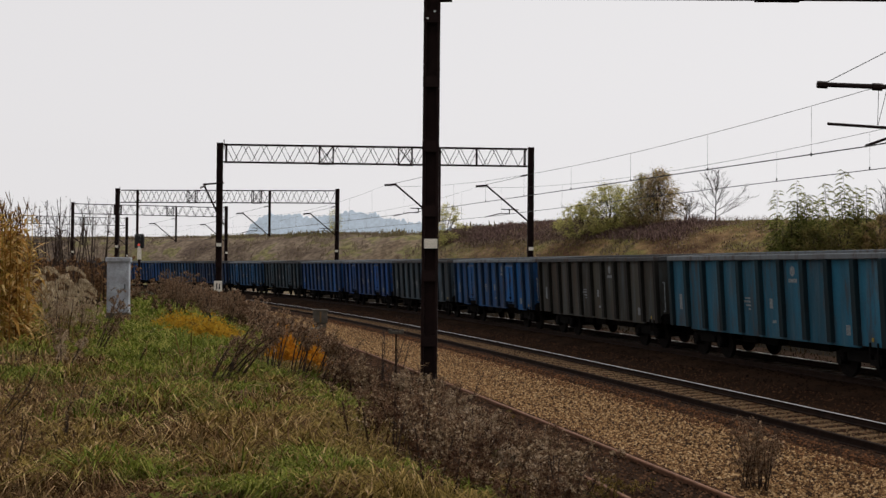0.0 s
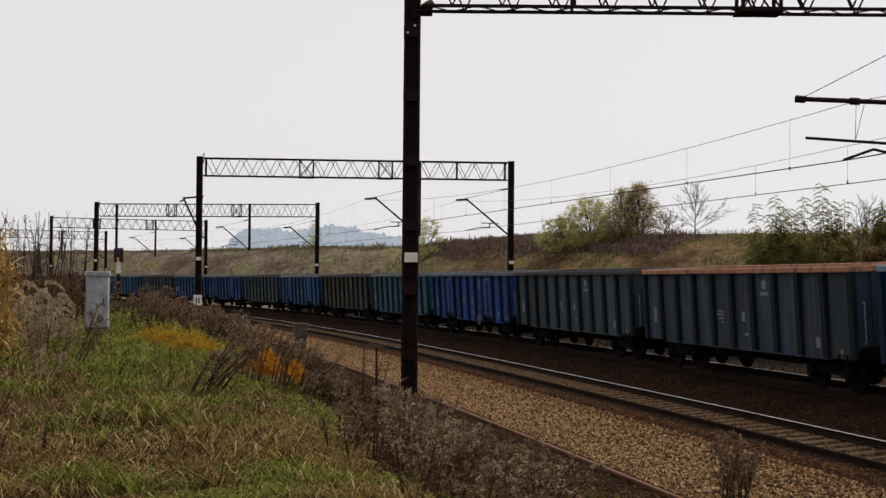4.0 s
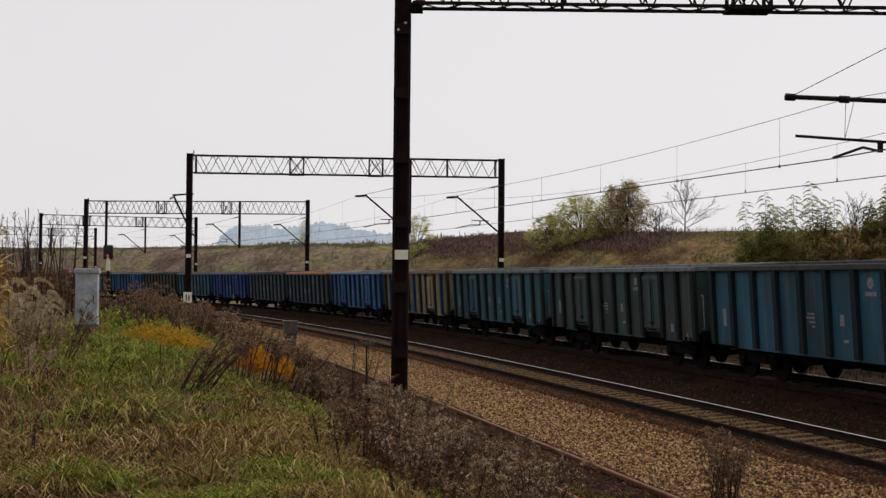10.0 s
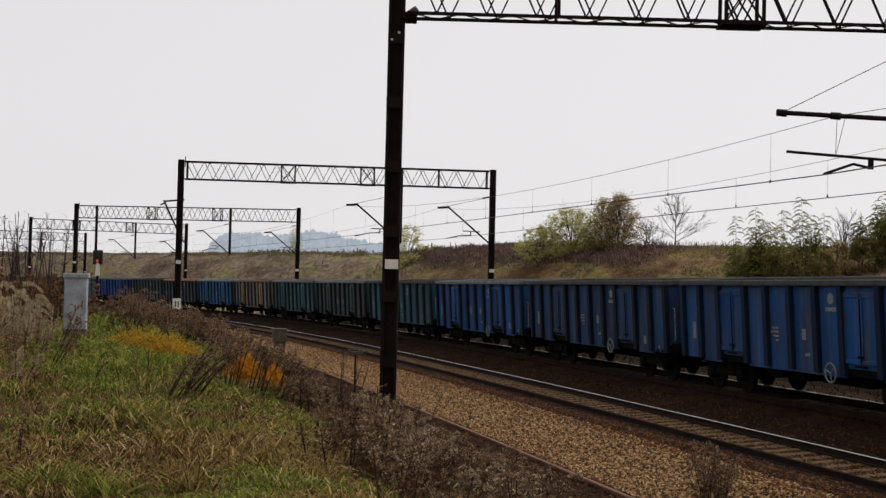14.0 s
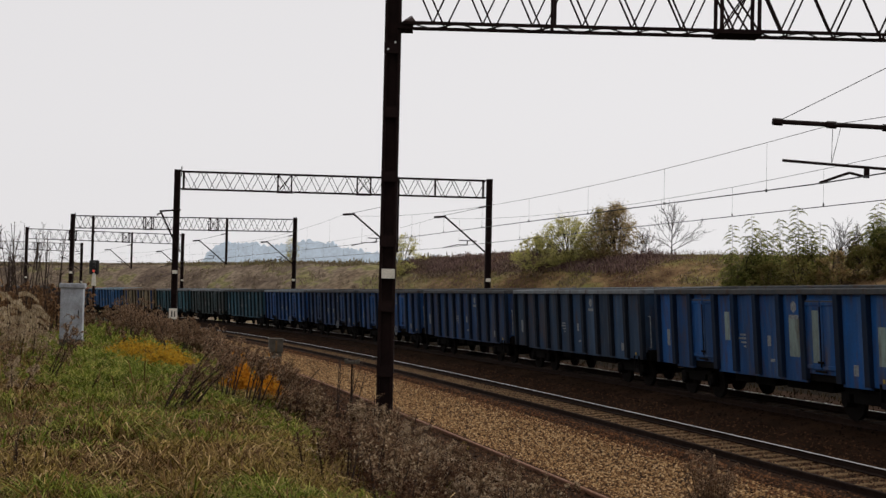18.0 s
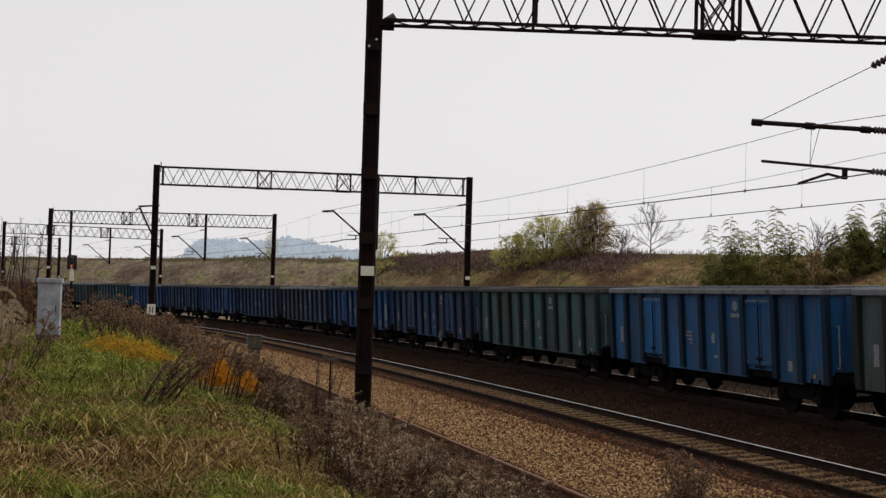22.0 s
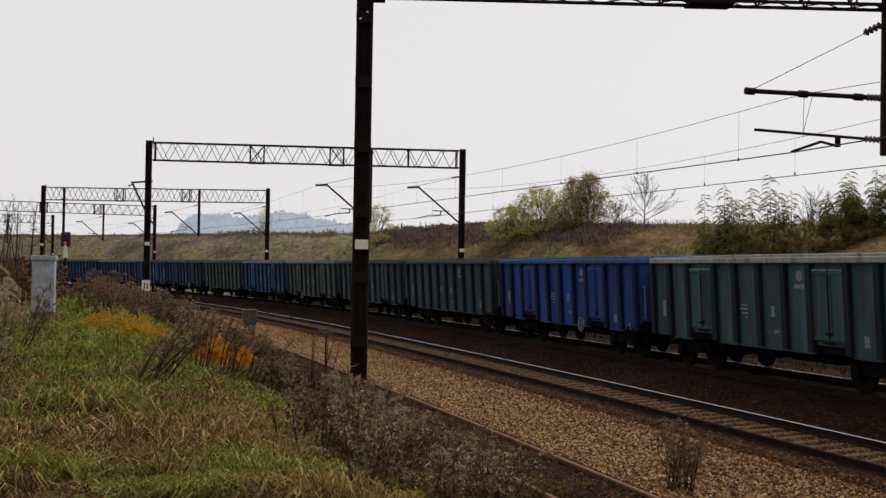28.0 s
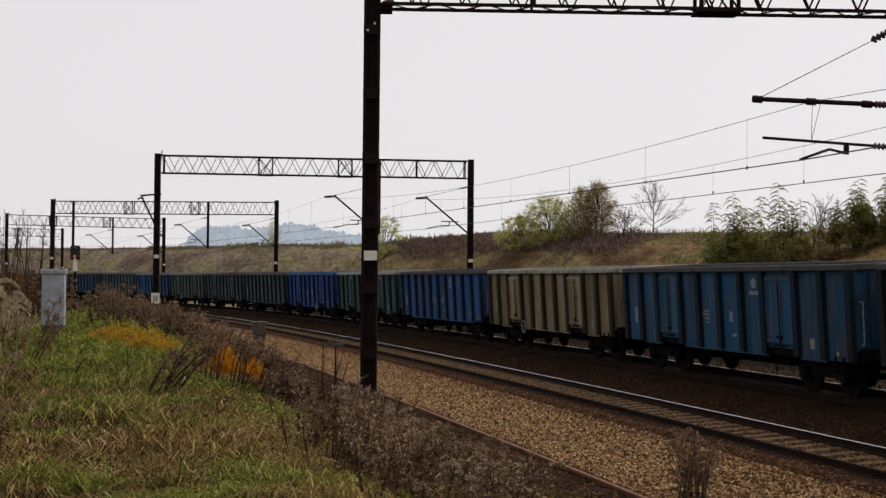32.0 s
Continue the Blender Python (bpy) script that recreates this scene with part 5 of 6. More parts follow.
def put_fronds():
    """Pale goldenrod beside the cabinet: arching sprays hung with woolly threads, tier over tier."""
    r = np.random.default_rng(34)
    b = patch(13, [(-11.0, 33.6, 0.6, 1.0, 3), (-10.3, 32.0, 0.35, 0.8, 2.0), (-12.3, 35, 0.5, 1.0, 1.5), (-10.4, 34.0, 0.4, 0.8, 0.5)], 134)
    threads, rods = [], []
    for x, y, z in b:
        h, lean = (r.uniform(1.1, 1.6) if y > 28 else r.uniform(0.5, 0.8)), r.normal(0.05, 0.10)
        rods.append((Vector((x, y, z)), Vector((x + lean * h, y, z + h)), 0.013, 0.006))
        for u in np.arange(0.42, 1.02, 0.12):
            u = u + r.normal(0, 0.02)
            g = (3.14 if x < -11.0 else r.choice([0.0, 3.14])) + r.normal(0, 0.75)
            ln = h * 0.60 * r.uniform(0.7, 1.15) * (1.3 - 0.75 * u)
            o = np.array([x + lean * h * u, y, z + h * u])
            d = np.array([math.cos(g), math.sin(g), 0.0])
            last = Vector(o)
            for v in np.arange(0.1, 1.01, 0.09):
                c = o + d * ln * v + np.array([0, 0, ln * (0.62 * v - 0.95 * v * v)])
                rods.append((last, Vector(c), 0.004, 0.003))
                last = Vector(c)
                for _ in range(16):
                    p = c + r.normal(0, 0.008, 3)
                    drop = r.uniform(0.05, 0.12) * (1.2 - 0.5 * v)
                    e = p + np.array([r.normal(0, 0.015), r.normal(0, 0.015), -drop])
                    w = np.array([math.cos(g + 0.6), math.sin(g + 0.6), 0]) * 0.010
                    threads.append([p - w, p + w, e + w * 0.4, e - w * 0.4])
    tagged(new("pale_plume_stems", rods_mesh("pale_plume_stems", rods, M_STEM)), "dry stems under the pale plumes beside the cabinet", "dry weeds", kind="stuff")
    m = leaf_mat("pale_plume", [(0.20, 0.14, 0.085), (0.40, 0.30, 0.185), (0.57, 0.46, 0.30), (0.76, 0.65, 0.47)], 0.9, 0.45)
    tagged(new("pale_plumes", fast_mesh("pale_plumes", np.array(threads), 4, m)), "pale feathery goldenrod plumes arching beside the grey cabinet", "dry weeds", kind="stuff")


M_SHRIVELLED = leaf_mat("shrivelled_leaves", [(0.016, 0.007, 0.004), (0.042, 0.019, 0.011), (0.075, 0.036, 0.020), (0.12, 0.065, 0.036)], 0.9, 0.2)


def put_weeds():
    r = np.random.default_rng(21)
    # low brown heads on the slope before the nearest post, thick down to the abandoned rails
    b = scatter(4300, 8.5, 29, -0.16, 0.078, lambda x, y, s, off, r: (off > 12.2 + 0.6 * r.random(len(x))) & (off < 15.9 - 0.05 * (y - 9) + r.normal(0, 0.35, len(x))) & (patches(x, y, 0.6, 31) + 0.35 * patches(x, y, 0.22, 29) > 0.56) & ((off > 13.2) | (y > 20)), 31, 0.8)
    n = len(b)
    h = r.uniform(0.3, 0.62, n) * (0.45 + 1.15 * patches(b[:, 0], b[:, 1], 0.8, 32))
    lean = np.stack([0.1 + drift(b[:, 0], b[:, 1], 0.8, 33, 0.5) + r.normal(0, 0.15, n), drift(b[:, 0], b[:, 1], 0.8, 34, 0.5) + r.normal(0, 0.15, n)], 1)
    pale = patches(b[:, 0], b[:, 1], 0.55, 71) + 0.4 * patches(b[:, 0], b[:, 1], 0.2, 72) > 0.78
    weeds("brown_weeds", b[~pale], h[~pale] * 0.9, lean[~pale], "dry dark brown weeds on the slope", 90, spread=0.34, seed=1, size=0.015, leafy=0.6, arch=0.3, low_mat=M_SHRIVELLED,
          head_mat=leaf_mat("brown_heads", [(0.03, 0.014, 0.008), (0.075, 0.038, 0.022), (0.13, 0.074, 0.043), (0.24, 0.155, 0.095)], 0.9, 0.35))
    weeds("woolly_weeds", b[pale], h[pale] * 1.1, lean[pale], "dry weeds with pale woolly heads on the slope", 130, spread=0.34, seed=11, size=0.016, leafy=0.4, arch=0.3, low_mat=M_SHRIVELLED,
          head_mat=leaf_mat("woolly_heads", [(0.065, 0.036, 0.020), (0.15, 0.093, 0.053), (0.26, 0.18, 0.107), (0.50, 0.39, 0.265)], 0.9, 0.4))
    # leaning tall weeds beside the yellow shrubs
    b = patch(60, [(-3.25, 25.2, 0.35, 0.9, 3), (-4.1, 28.0, 0.45, 1.4, 2), (-5.1, 31.5, 0.6, 1.8, 2)], 32)
    n = len(b)
    weeds("leaning_weeds", b, r.uniform(0.4, 0.88, n), np.stack([r.normal(0.45, 0.22, n), r.normal(0.1, 0.2, n)], 1), "dry tall weeds leaning over beside the rusty rail", 120, spread=0.30, seed=2, size=0.014, leafy=0.06, arch=0.3)
    # brown belt along the line
    b = patch(260, [(-8.2, 44, 1.5, 5, 3), (-10.8, 52, 2.2, 6, 3), (-6.9, 38, 0.6, 2.5, 1.3), (-13.5, 62, 2.2, 6, 2)], 33)
    n = len(b)
    lean = np.stack([0.1 + drift(b[:, 0], b[:, 1], 1.6, 35, 0.6) + r.normal(0, 0.08, n), drift(b[:, 0], b[:, 1], 1.6, 36, 0.3) + r.normal(0, 0.08, n)], 1)
    weeds("weed_belt", b, r.uniform(0.4, 0.8, n) * (0.75 + 0.8 * patches(b[:, 0], b[:, 1], 1.4, 37)), lean, "dry goldenrod belt beside the railway", 300, spread=0.32, seed=3, size=0.020, leafy=0.35, arch=0.35, low_mat=M_SHRIVELLED)
    put_fronds()
    # dark thicket with bare tall twigs farther left
    b = patch(420, [(-15.5, 45, 2.5, 5, 3), (-19, 55, 3.0, 6, 3), (-13.2, 42, 1.2, 3, 2), (-24, 64, 3, 6, 2)], 35)
    n = len(b)
    weeds("dark_thicket", b, r.uniform(0.7, 1.9, n), r.normal(0, 0.2, (n, 2)), "dry dark brown thicket of weeds", 90, spread=0.2, seed=5, size=0.034, head_mat=leaf_mat("thicket_leaf", [(0.06, 0.03, 0.016), (0.14, 0.077, 0.04), (0.23, 0.13, 0.067), (0.34, 0.21, 0.115)], 0.9, 0.4))
    b = patch(90, [(-15.0, 46, 1.9, 2.5, 1.4), (-13.2, 43, 0.9, 2, 1), (-17, 50, 1.5, 2, 0.7)], 36)
    n = len(b)
    weeds("bare_twigs", b, r.uniform(1.9, 3.9, n), r.normal(0, 0.12, (n, 2)), "dry bare upright twigs above the thicket", 9, spread=0.22, seed=6, leafy=0.1, size=0.02, head_mat=M_BRUSH)
    # tangle in the meadow's left edge
    b = patch(260, [(-7.6, 22, 1.0, 3, 2), (-6.0, 16.5, 0.8, 2.5, 2), (-4.6, 12.0, 0.8, 1.6, 1.6), (-9.0, 27, 0.9, 3, 2), (-3.5, 9.8, 0.5, 0.8, 1)], 37)
    n = len(b)
    weeds("meadow_weeds", b, r.uniform(0.12, 0.38, n), np.stack([drift(b[:, 0], b[:, 1], 1.0, 38, 0.9), drift(b[:, 0], b[:, 1], 1.0, 39, 0.9)], 1) + r.normal(0, 0.2, (n, 2)), "dry tangled weeds in the meadow", 50, spread=0.35, seed=7, size=0.011, head_mat=M_STRAW, arch=0.3)
    b = patch(60, [(-6.1, 17.6, 0.5, 1.2, 2), (-7.7, 22.5, 0.7, 1.6, 2), (-4.4, 12.4, 0.5, 1.0, 1), (-9.6, 29, 0.6, 1.4, 1), (-5.0, 20, 1.5, 2, 1)], 137)
    n = len(b)
    blades("straw_stalks", b, r.uniform(0.3, 0.8, n), r.uniform(0.012, 0.022, n), r.normal(0, 0.25, (n, 2)), M_STRAW, "pale dry stalks standing in the meadow", "dry stalks", seed=138)
    # weeds at the gravel's edge
    b = patch(110, [(1.9, 17.6, 0.3, 0.6, 1), (3.0, 16.6, 0.4, 0.6, 1.4), (0.3, 24.5, 0.3, 1.2, 1), (-1.5, 33, 0.4, 2, 1), (2.3, 18.5, 0.3, 0.8, 1), (0.9, 29, 0.3, 1.5, 0.8)], 38)
    n = len(b)
    weeds("edge_weeds", b, r.uniform(0.12, 0.35, n), r.normal(0, 0.35, (n, 2)), "dry small weeds at the edge of the gravel", 60, spread=0.4, seed=8, size=0.013, head_mat=M_OLIVE)
    b = scatter(30000, 12.0, 60, -0.3, 0.2, lambda x, y, s, off, r: (off > 10.4) & (off < 12.8) & (patches(x, y, 0.5, 40) + 0.5 * patches(x, y, 0.15, 41) > 0.62), 139)
    n = len(b)
    blades("siding_grass", b, r.uniform(0.03, 0.13, n), r.uniform(0.008, 0.016, n), r.normal(0, 0.8, (n, 2)), M_OLIVE, "olive grass between the abandoned rails", "grass", seed=140)


put_weeds()


def bush(x, y, wide, height, label, colors, seed, leaves=7000, lobes=130, size=0.075, cone=0.0, stems=7, sink=0.0):
    """A rounded or pointed bush: stems fanning into a crown of many leafy lobes."""
    r = np.random.default_rng(seed)
    t = thing("bush", pose(x, y, ground_at(x, y) - 0.1 - sink), label, "bush", "bushes and trees on the bank")
    u = r.random(lobes) ** 1.1
    half = wide / 2 * np.where(u < 0.3, 0.72 + u, np.sqrt(np.clip(1 - (u - 0.3) ** 2 / 0.5, 0.02, 1)) * (1 - cone * u))
    a, d = r.uniform(0, 6.28, lobes), r.random(lobes) ** 0.5
    c = np.stack([np.cos(a) * d * half, np.sin(a) * d * half, height * (0.06 + 0.88 * u)], 1)
    rad = height * r.uniform(0.06, 0.115, lobes) * (1.15 - 0.3 * u)
    rods = []
    for k in range(stems):
        e = Vector(c[k]) * 0.98
        mid = Vector((e.x * 0.3, e.y * 0.3, e.z * 0.55))
        rods += [(Vector((e.x * 0.1, e.y * 0.1, -0.1)), mid, height * 0.010, height * 0.007), (mid, e, height * 0.007, 0.006)]
    for k in range(lobes):
        p = Vector(c[k])
        rods.append((Vector((p.x * 0.4, p.y * 0.4, p.z * 0.6)), p, 0.02, 0.006))
        for _ in range(3):
            rods.append((p, p + Vector(r.normal(0, 1, 3)).normalized() * float(rad[k]) * r.uniform(1.3, 3.2) + Vector((0, 0, 0.1 * rad[k])), 0.009, 0.004))
    tagged(part("branch_spray", rods_mesh("branch_spray", rods, M_BARK), None, t), kind="stuff")
    i = r.integers(0, lobes, leaves)
    v = r.normal(0, 1, (leaves, 3))
    v *= (r.random(leaves) ** 0.45 / np.linalg.norm(v, axis=1))[:, None]
    q = c[i] + v * (rad[i] * np.clip(r.lognormal(0.1, 0.45, leaves), 0.4, 3.2))[:, None]
    q[:, 2] = np.abs(q[:, 2])
    for m, w in (("crown", q),):
        part(m, fast_mesh(m, flakes(w, size, r), 4, leaf_mat("bush_leaves", colors, 0.8, 0.7)), None, t)
    return t


def feather_tree(x, y, height, label, colors, seed, stems=3, low=0.25, reach=0.56, gaps=0.15, wide=0.5, inner=6):
    """A young tree of slender upright stems with tiers of long feathery leaves, each a stalk with two rows of hanging leaflets."""
    r = np.random.default_rng(seed)
    t = thing("tree", pose(x, y, ground_at(x, y) - 0.1), label, "tree", "bushes and trees on the bank")
    pts, leaflets = [], []
    for k in range(stems):
        h = height * (1.0 if k == 0 else r.uniform(0.55, 0.92))
        p = Vector((r.normal(0, wide * 0.4), r.normal(0, wide * 0.4), 0))
        q = p + Vector((r.normal(0, wide * 0.7) if k else 0.0, r.normal(0, wide * 0.7), h))
        mid = p.lerp(q, 0.5) + Vector((r.normal(0, 0.08), r.normal(0, 0.08), 0))
        rods = []
        z, side = low, r.uniform(0, 6.28)
        while z < 1.02:
            side += 2.4 + r.normal(0, 0.5)
            base = p.lerp(mid, z * 2) if z < 0.5 else mid.lerp(q, min(z, 1.0) * 2 - 1)
            if r.random() > gaps:
                ln = reach * (0.85 + 0.6 * (1 - z)) * r.uniform(0.7, 1.15)
                d = np.array([math.cos(side), math.sin(side), 0.0])
                s = np.array([-math.sin(side), math.cos(side), 0.0])
                o, last, lift = np.array(base), base, r.uniform(0.3, 0.75)
                for j in range(1, 10):
                    u = j / 9
                    c = o + d * ln * u + np.array([0, 0, ln * (lift * u - 0.85 * u * u)])
                    rods.append((last, Vector(c), 0.008, 0.005))
                    last = Vector(c)
                    if j > 1:
                        for g in (-1, 1):
                            w = ln * 0.27 * (1.15 - 0.7 * abs(u - 0.4)) * r.uniform(0.8, 1.15)
                            e = c + s * g * w * 0.75 + d * w * 0.35 - np.array([0, 0, w * r.uniform(0.35, 0.7)])
                            m, b = (c + e) / 2, d * w * 0.27
                            leaflets.append([c, m + b, e, m - b])
                if z < 0.75:
                    pts.append(o[None] + d * ln * 0.4 + r.normal(0, 1, (inner, 3)) * np.array([0.16, 0.16, 0.10]) * (0.5 + ln))
            z += r.uniform(0.012, 0.030) * 4.2 / height
        part("trunk" if k == 0 else "limb", tube("trunk", [p, mid, q], [0.035, 0.022, 0.006], M_BARK), None, t)
        tagged(part("branch_spray", rods_mesh("branch_spray", rods, M_BARK), None, t), kind="stuff")
    m = leaf_mat("feathery_leaves", colors, 0.8, 0.5)
    quads = np.concatenate([np.array(leaflets), flakes(np.concatenate(pts), 0.068, r, 0.6)])
    part("crown", fast_mesh("crown", quads, 4, m), None, t)
    return t


def bare_tree(x, y, height, label, seed, limbs=8, stems=1, name="tree", spread=0.55):
    """A leafless tree: limbs leaving a short trunk in a wide fan, each with rows of fine twigs."""
    r = np.random.default_rng(seed)
    t = thing(name, pose(x, y, ground_at(x, y) - 0.1), label, name, "bushes and trees on the bank")
    for k in range(stems):
        rods = []
        foot = Vector((r.normal(0, 0.3) * (stems > 1), 0, 0))
        top = foot + Vector((r.normal(0, 0.05) * height, 0, 0.72 * height))

        def shoot(p, d, ln, rad, n):
            last, v = p, d.normalized()
            for j in range(4):
                v = (v + Vector((r.normal(0, 0.10), r.normal(0, 0.10), 0.08))).normalized()
                q = last + v * ln / 4
                rods.append((last, q, rad * (1 - j * 0.18), rad * (0.82 - j * 0.18)))
                if n:
                    for _ in range(2):
                        g = Vector(r.normal(0, 1, 3))
                        e = (v + 0.75 * (g - v * g.dot(v)).normalized()).normalized()
                        shoot(last.lerp(q, float(r.random())), e, ln * r.uniform(0.28, 0.5) * (1.15 - 0.15 * j), max(rad * 0.5, 0.008), n - 1)
                last = q
        for j in range(limbs):
            u = 0.18 + 0.8 * j / limbs
            a = (j % 2) * 3.14 + r.normal(0, 0.7)
            d = Vector((math.cos(a) * spread * 3 * (1.1 - u), math.sin(a) * spread * 3 * (1.1 - u), 0.5 + u))
            shoot(foot.lerp(top, u), d, height * (0.80 - 0.45 * u) * r.uniform(0.85, 1.1), height * 0.007, 2)
        part("trunk" if k == 0 else "limb", tube("trunk", [foot, foot.lerp(top, 0.5), top], [height * 0.014, height * 0.010, height * 0.004], M_BARK, 6), None, t)
        tagged(part("branch_spray", rods_mesh("branch_spray", rods, M_BARK), None, t), kind="stuff")
    return t


YELLOWISH = [(0.276, 0.27, 0.0862), (0.414, 0.397, 0.132), (0.529, 0.494, 0.184), (0.598, 0.517, 0.23)]
BROWNISH = [(0.25, 0.169, 0.0775), (0.362, 0.25, 0.119), (0.45, 0.325, 0.163), (0.325, 0.312, 0.112)]
MIXED = [(0.228, 0.18, 0.06), (0.324, 0.252, 0.09), (0.312, 0.3, 0.096), (0.396, 0.336, 0.132)]
LEAFY = [(0.0672, 0.0806, 0.0202), (0.14, 0.157, 0.0381), (0.235, 0.241, 0.065), (0.392, 0.358, 0.123)]
DULLED = [(0.13, 0.125, 0.038), (0.20, 0.185, 0.055), (0.27, 0.235, 0.08), (0.25, 0.175, 0.08)]
bush(9.7, 111, 5.2, 3.2, "low rounded bush with yellow-green autumn leaves on the crest", YELLOWISH, 41, 8000)
bush(12.0, 109.5, 5.8, 4.2, "large rounded bush with yellow-green autumn leaves on the crest", YELLOWISH, 42, 12000, 180)
bush(14.2, 107, 3.4, 4.5, "upright bush with olive leaves turning brown on the crest", MIXED, 52, 7000, cone=0.3)
bush(15.5, 105.5, 4.8, 4.7, "dense pointed bush with brown and green leaves on the crest", BROWNISH, 43, 10500, 190, cone=0.3)
bare_tree(19.2, 101, 4.2, "small bare tree with a wide fan of fine twigs", 44, 11)
bare_tree(17.4, 102.5, 2.3, "thin bare shrub on the crest", 45, 5, 3, "bush")
bush(-2.6, 140, 5.6, 4.7, "sparse small tree with pale yellow-green leaves", YELLOWISH, 46, 4200, 60, 0.09, cone=0.25)
bush(-19.7, 188, 2.8, 4.3, "thin tall bush with few yellowing leaves on the far slope", YELLOWISH, 146, 1400, 30, 0.09, cone=0.3)
for k, (x, y, h, wide, n, label) in enumerate((
        (17.1, 70.5, 5.7, 0.5, 5, "young leafy tree with feathery yellow-green leaves"), (17.8, 70.0, 6.0, 0.55, 6, "young leafy tree with an uneven feathery crown"),
        (18.9, 70.5, 5.2, 0.55, 6, "young tree with feathery leaves in layered sprays"), (20.2, 70.0, 5.25, 0.25, 2, "slender spire-shaped young tree with layered sprays of leaves"),
        (20.9, 70.2, 3.9, 0.35, 2, "slender young tree with thinning leaves"), (21.5, 70.0, 3.8, 0.3, 2, "small young tree with drooping leaf sprays"), (23.3, 70, 3.0, 0.5, 4, "leafy young tree at the end of the bank"),
        (24.1, 69.0, 3.9, 0.45, 5, "leafy green tree rising over the shrubs"), (25.2, 68.5, 3.6, 0.8, 8, "leafy green tree thick to the ground"), (26.6, 68, 3.7, 0.8, 8, "leafy green tree behind the train"))):
    feather_tree(x, y, h, label, LEAFY, 147 + k, n, wide=wide, gaps=0.1, inner=20 if n > 4 else 8)
for k, (x, h) in enumerate(((22.0, 3.0), (22.5, 3.5), (22.9, 3.2))):
    bare_tree(x, 69.6, h, "bare thin sapling among the young trees", 57 + k, 5, 1, "tree", 0.3)
for k, (x, y, w, h) in enumerate(((17.4, 70.5, 2.2, 2.9), (18.5, 69.5, 2.6, 3.2), (20.0, 69, 2.6, 3.0), (21.9, 68.5, 2.6, 2.2), (23.4, 68.5, 2.6, 2.0), (26.0, 67.5, 3.0, 2.2), (16.6, 72, 1.6, 2.0), (21.0, 69.5, 2.4, 2.5), (24.7, 68, 2.6, 2.0))):
    bush(x, y, w, h, "dense low shrub with dull green leaves on the bank", DULLED if k % 3 else BROWNISH, 60 + k, 4000, 36, 0.07)


def strip(n, s0, s1, o0, o1, seed, keep=None):
    r = np.random.default_rng(seed)
    s, o = r.uniform(s0, s1, n), r.uniform(o0, o1, n)
    x, y, th = (np.interp(s, _s, a) for a in (_x, _y, _th))
    x, y = x - np.cos(th) * o, y - np.sin(th) * o
    if keep is not None:
        k = keep(x, y, r)
        x, y = x[k], y[k]
    return np.stack([x, y, ground_z(x, y)], 1)


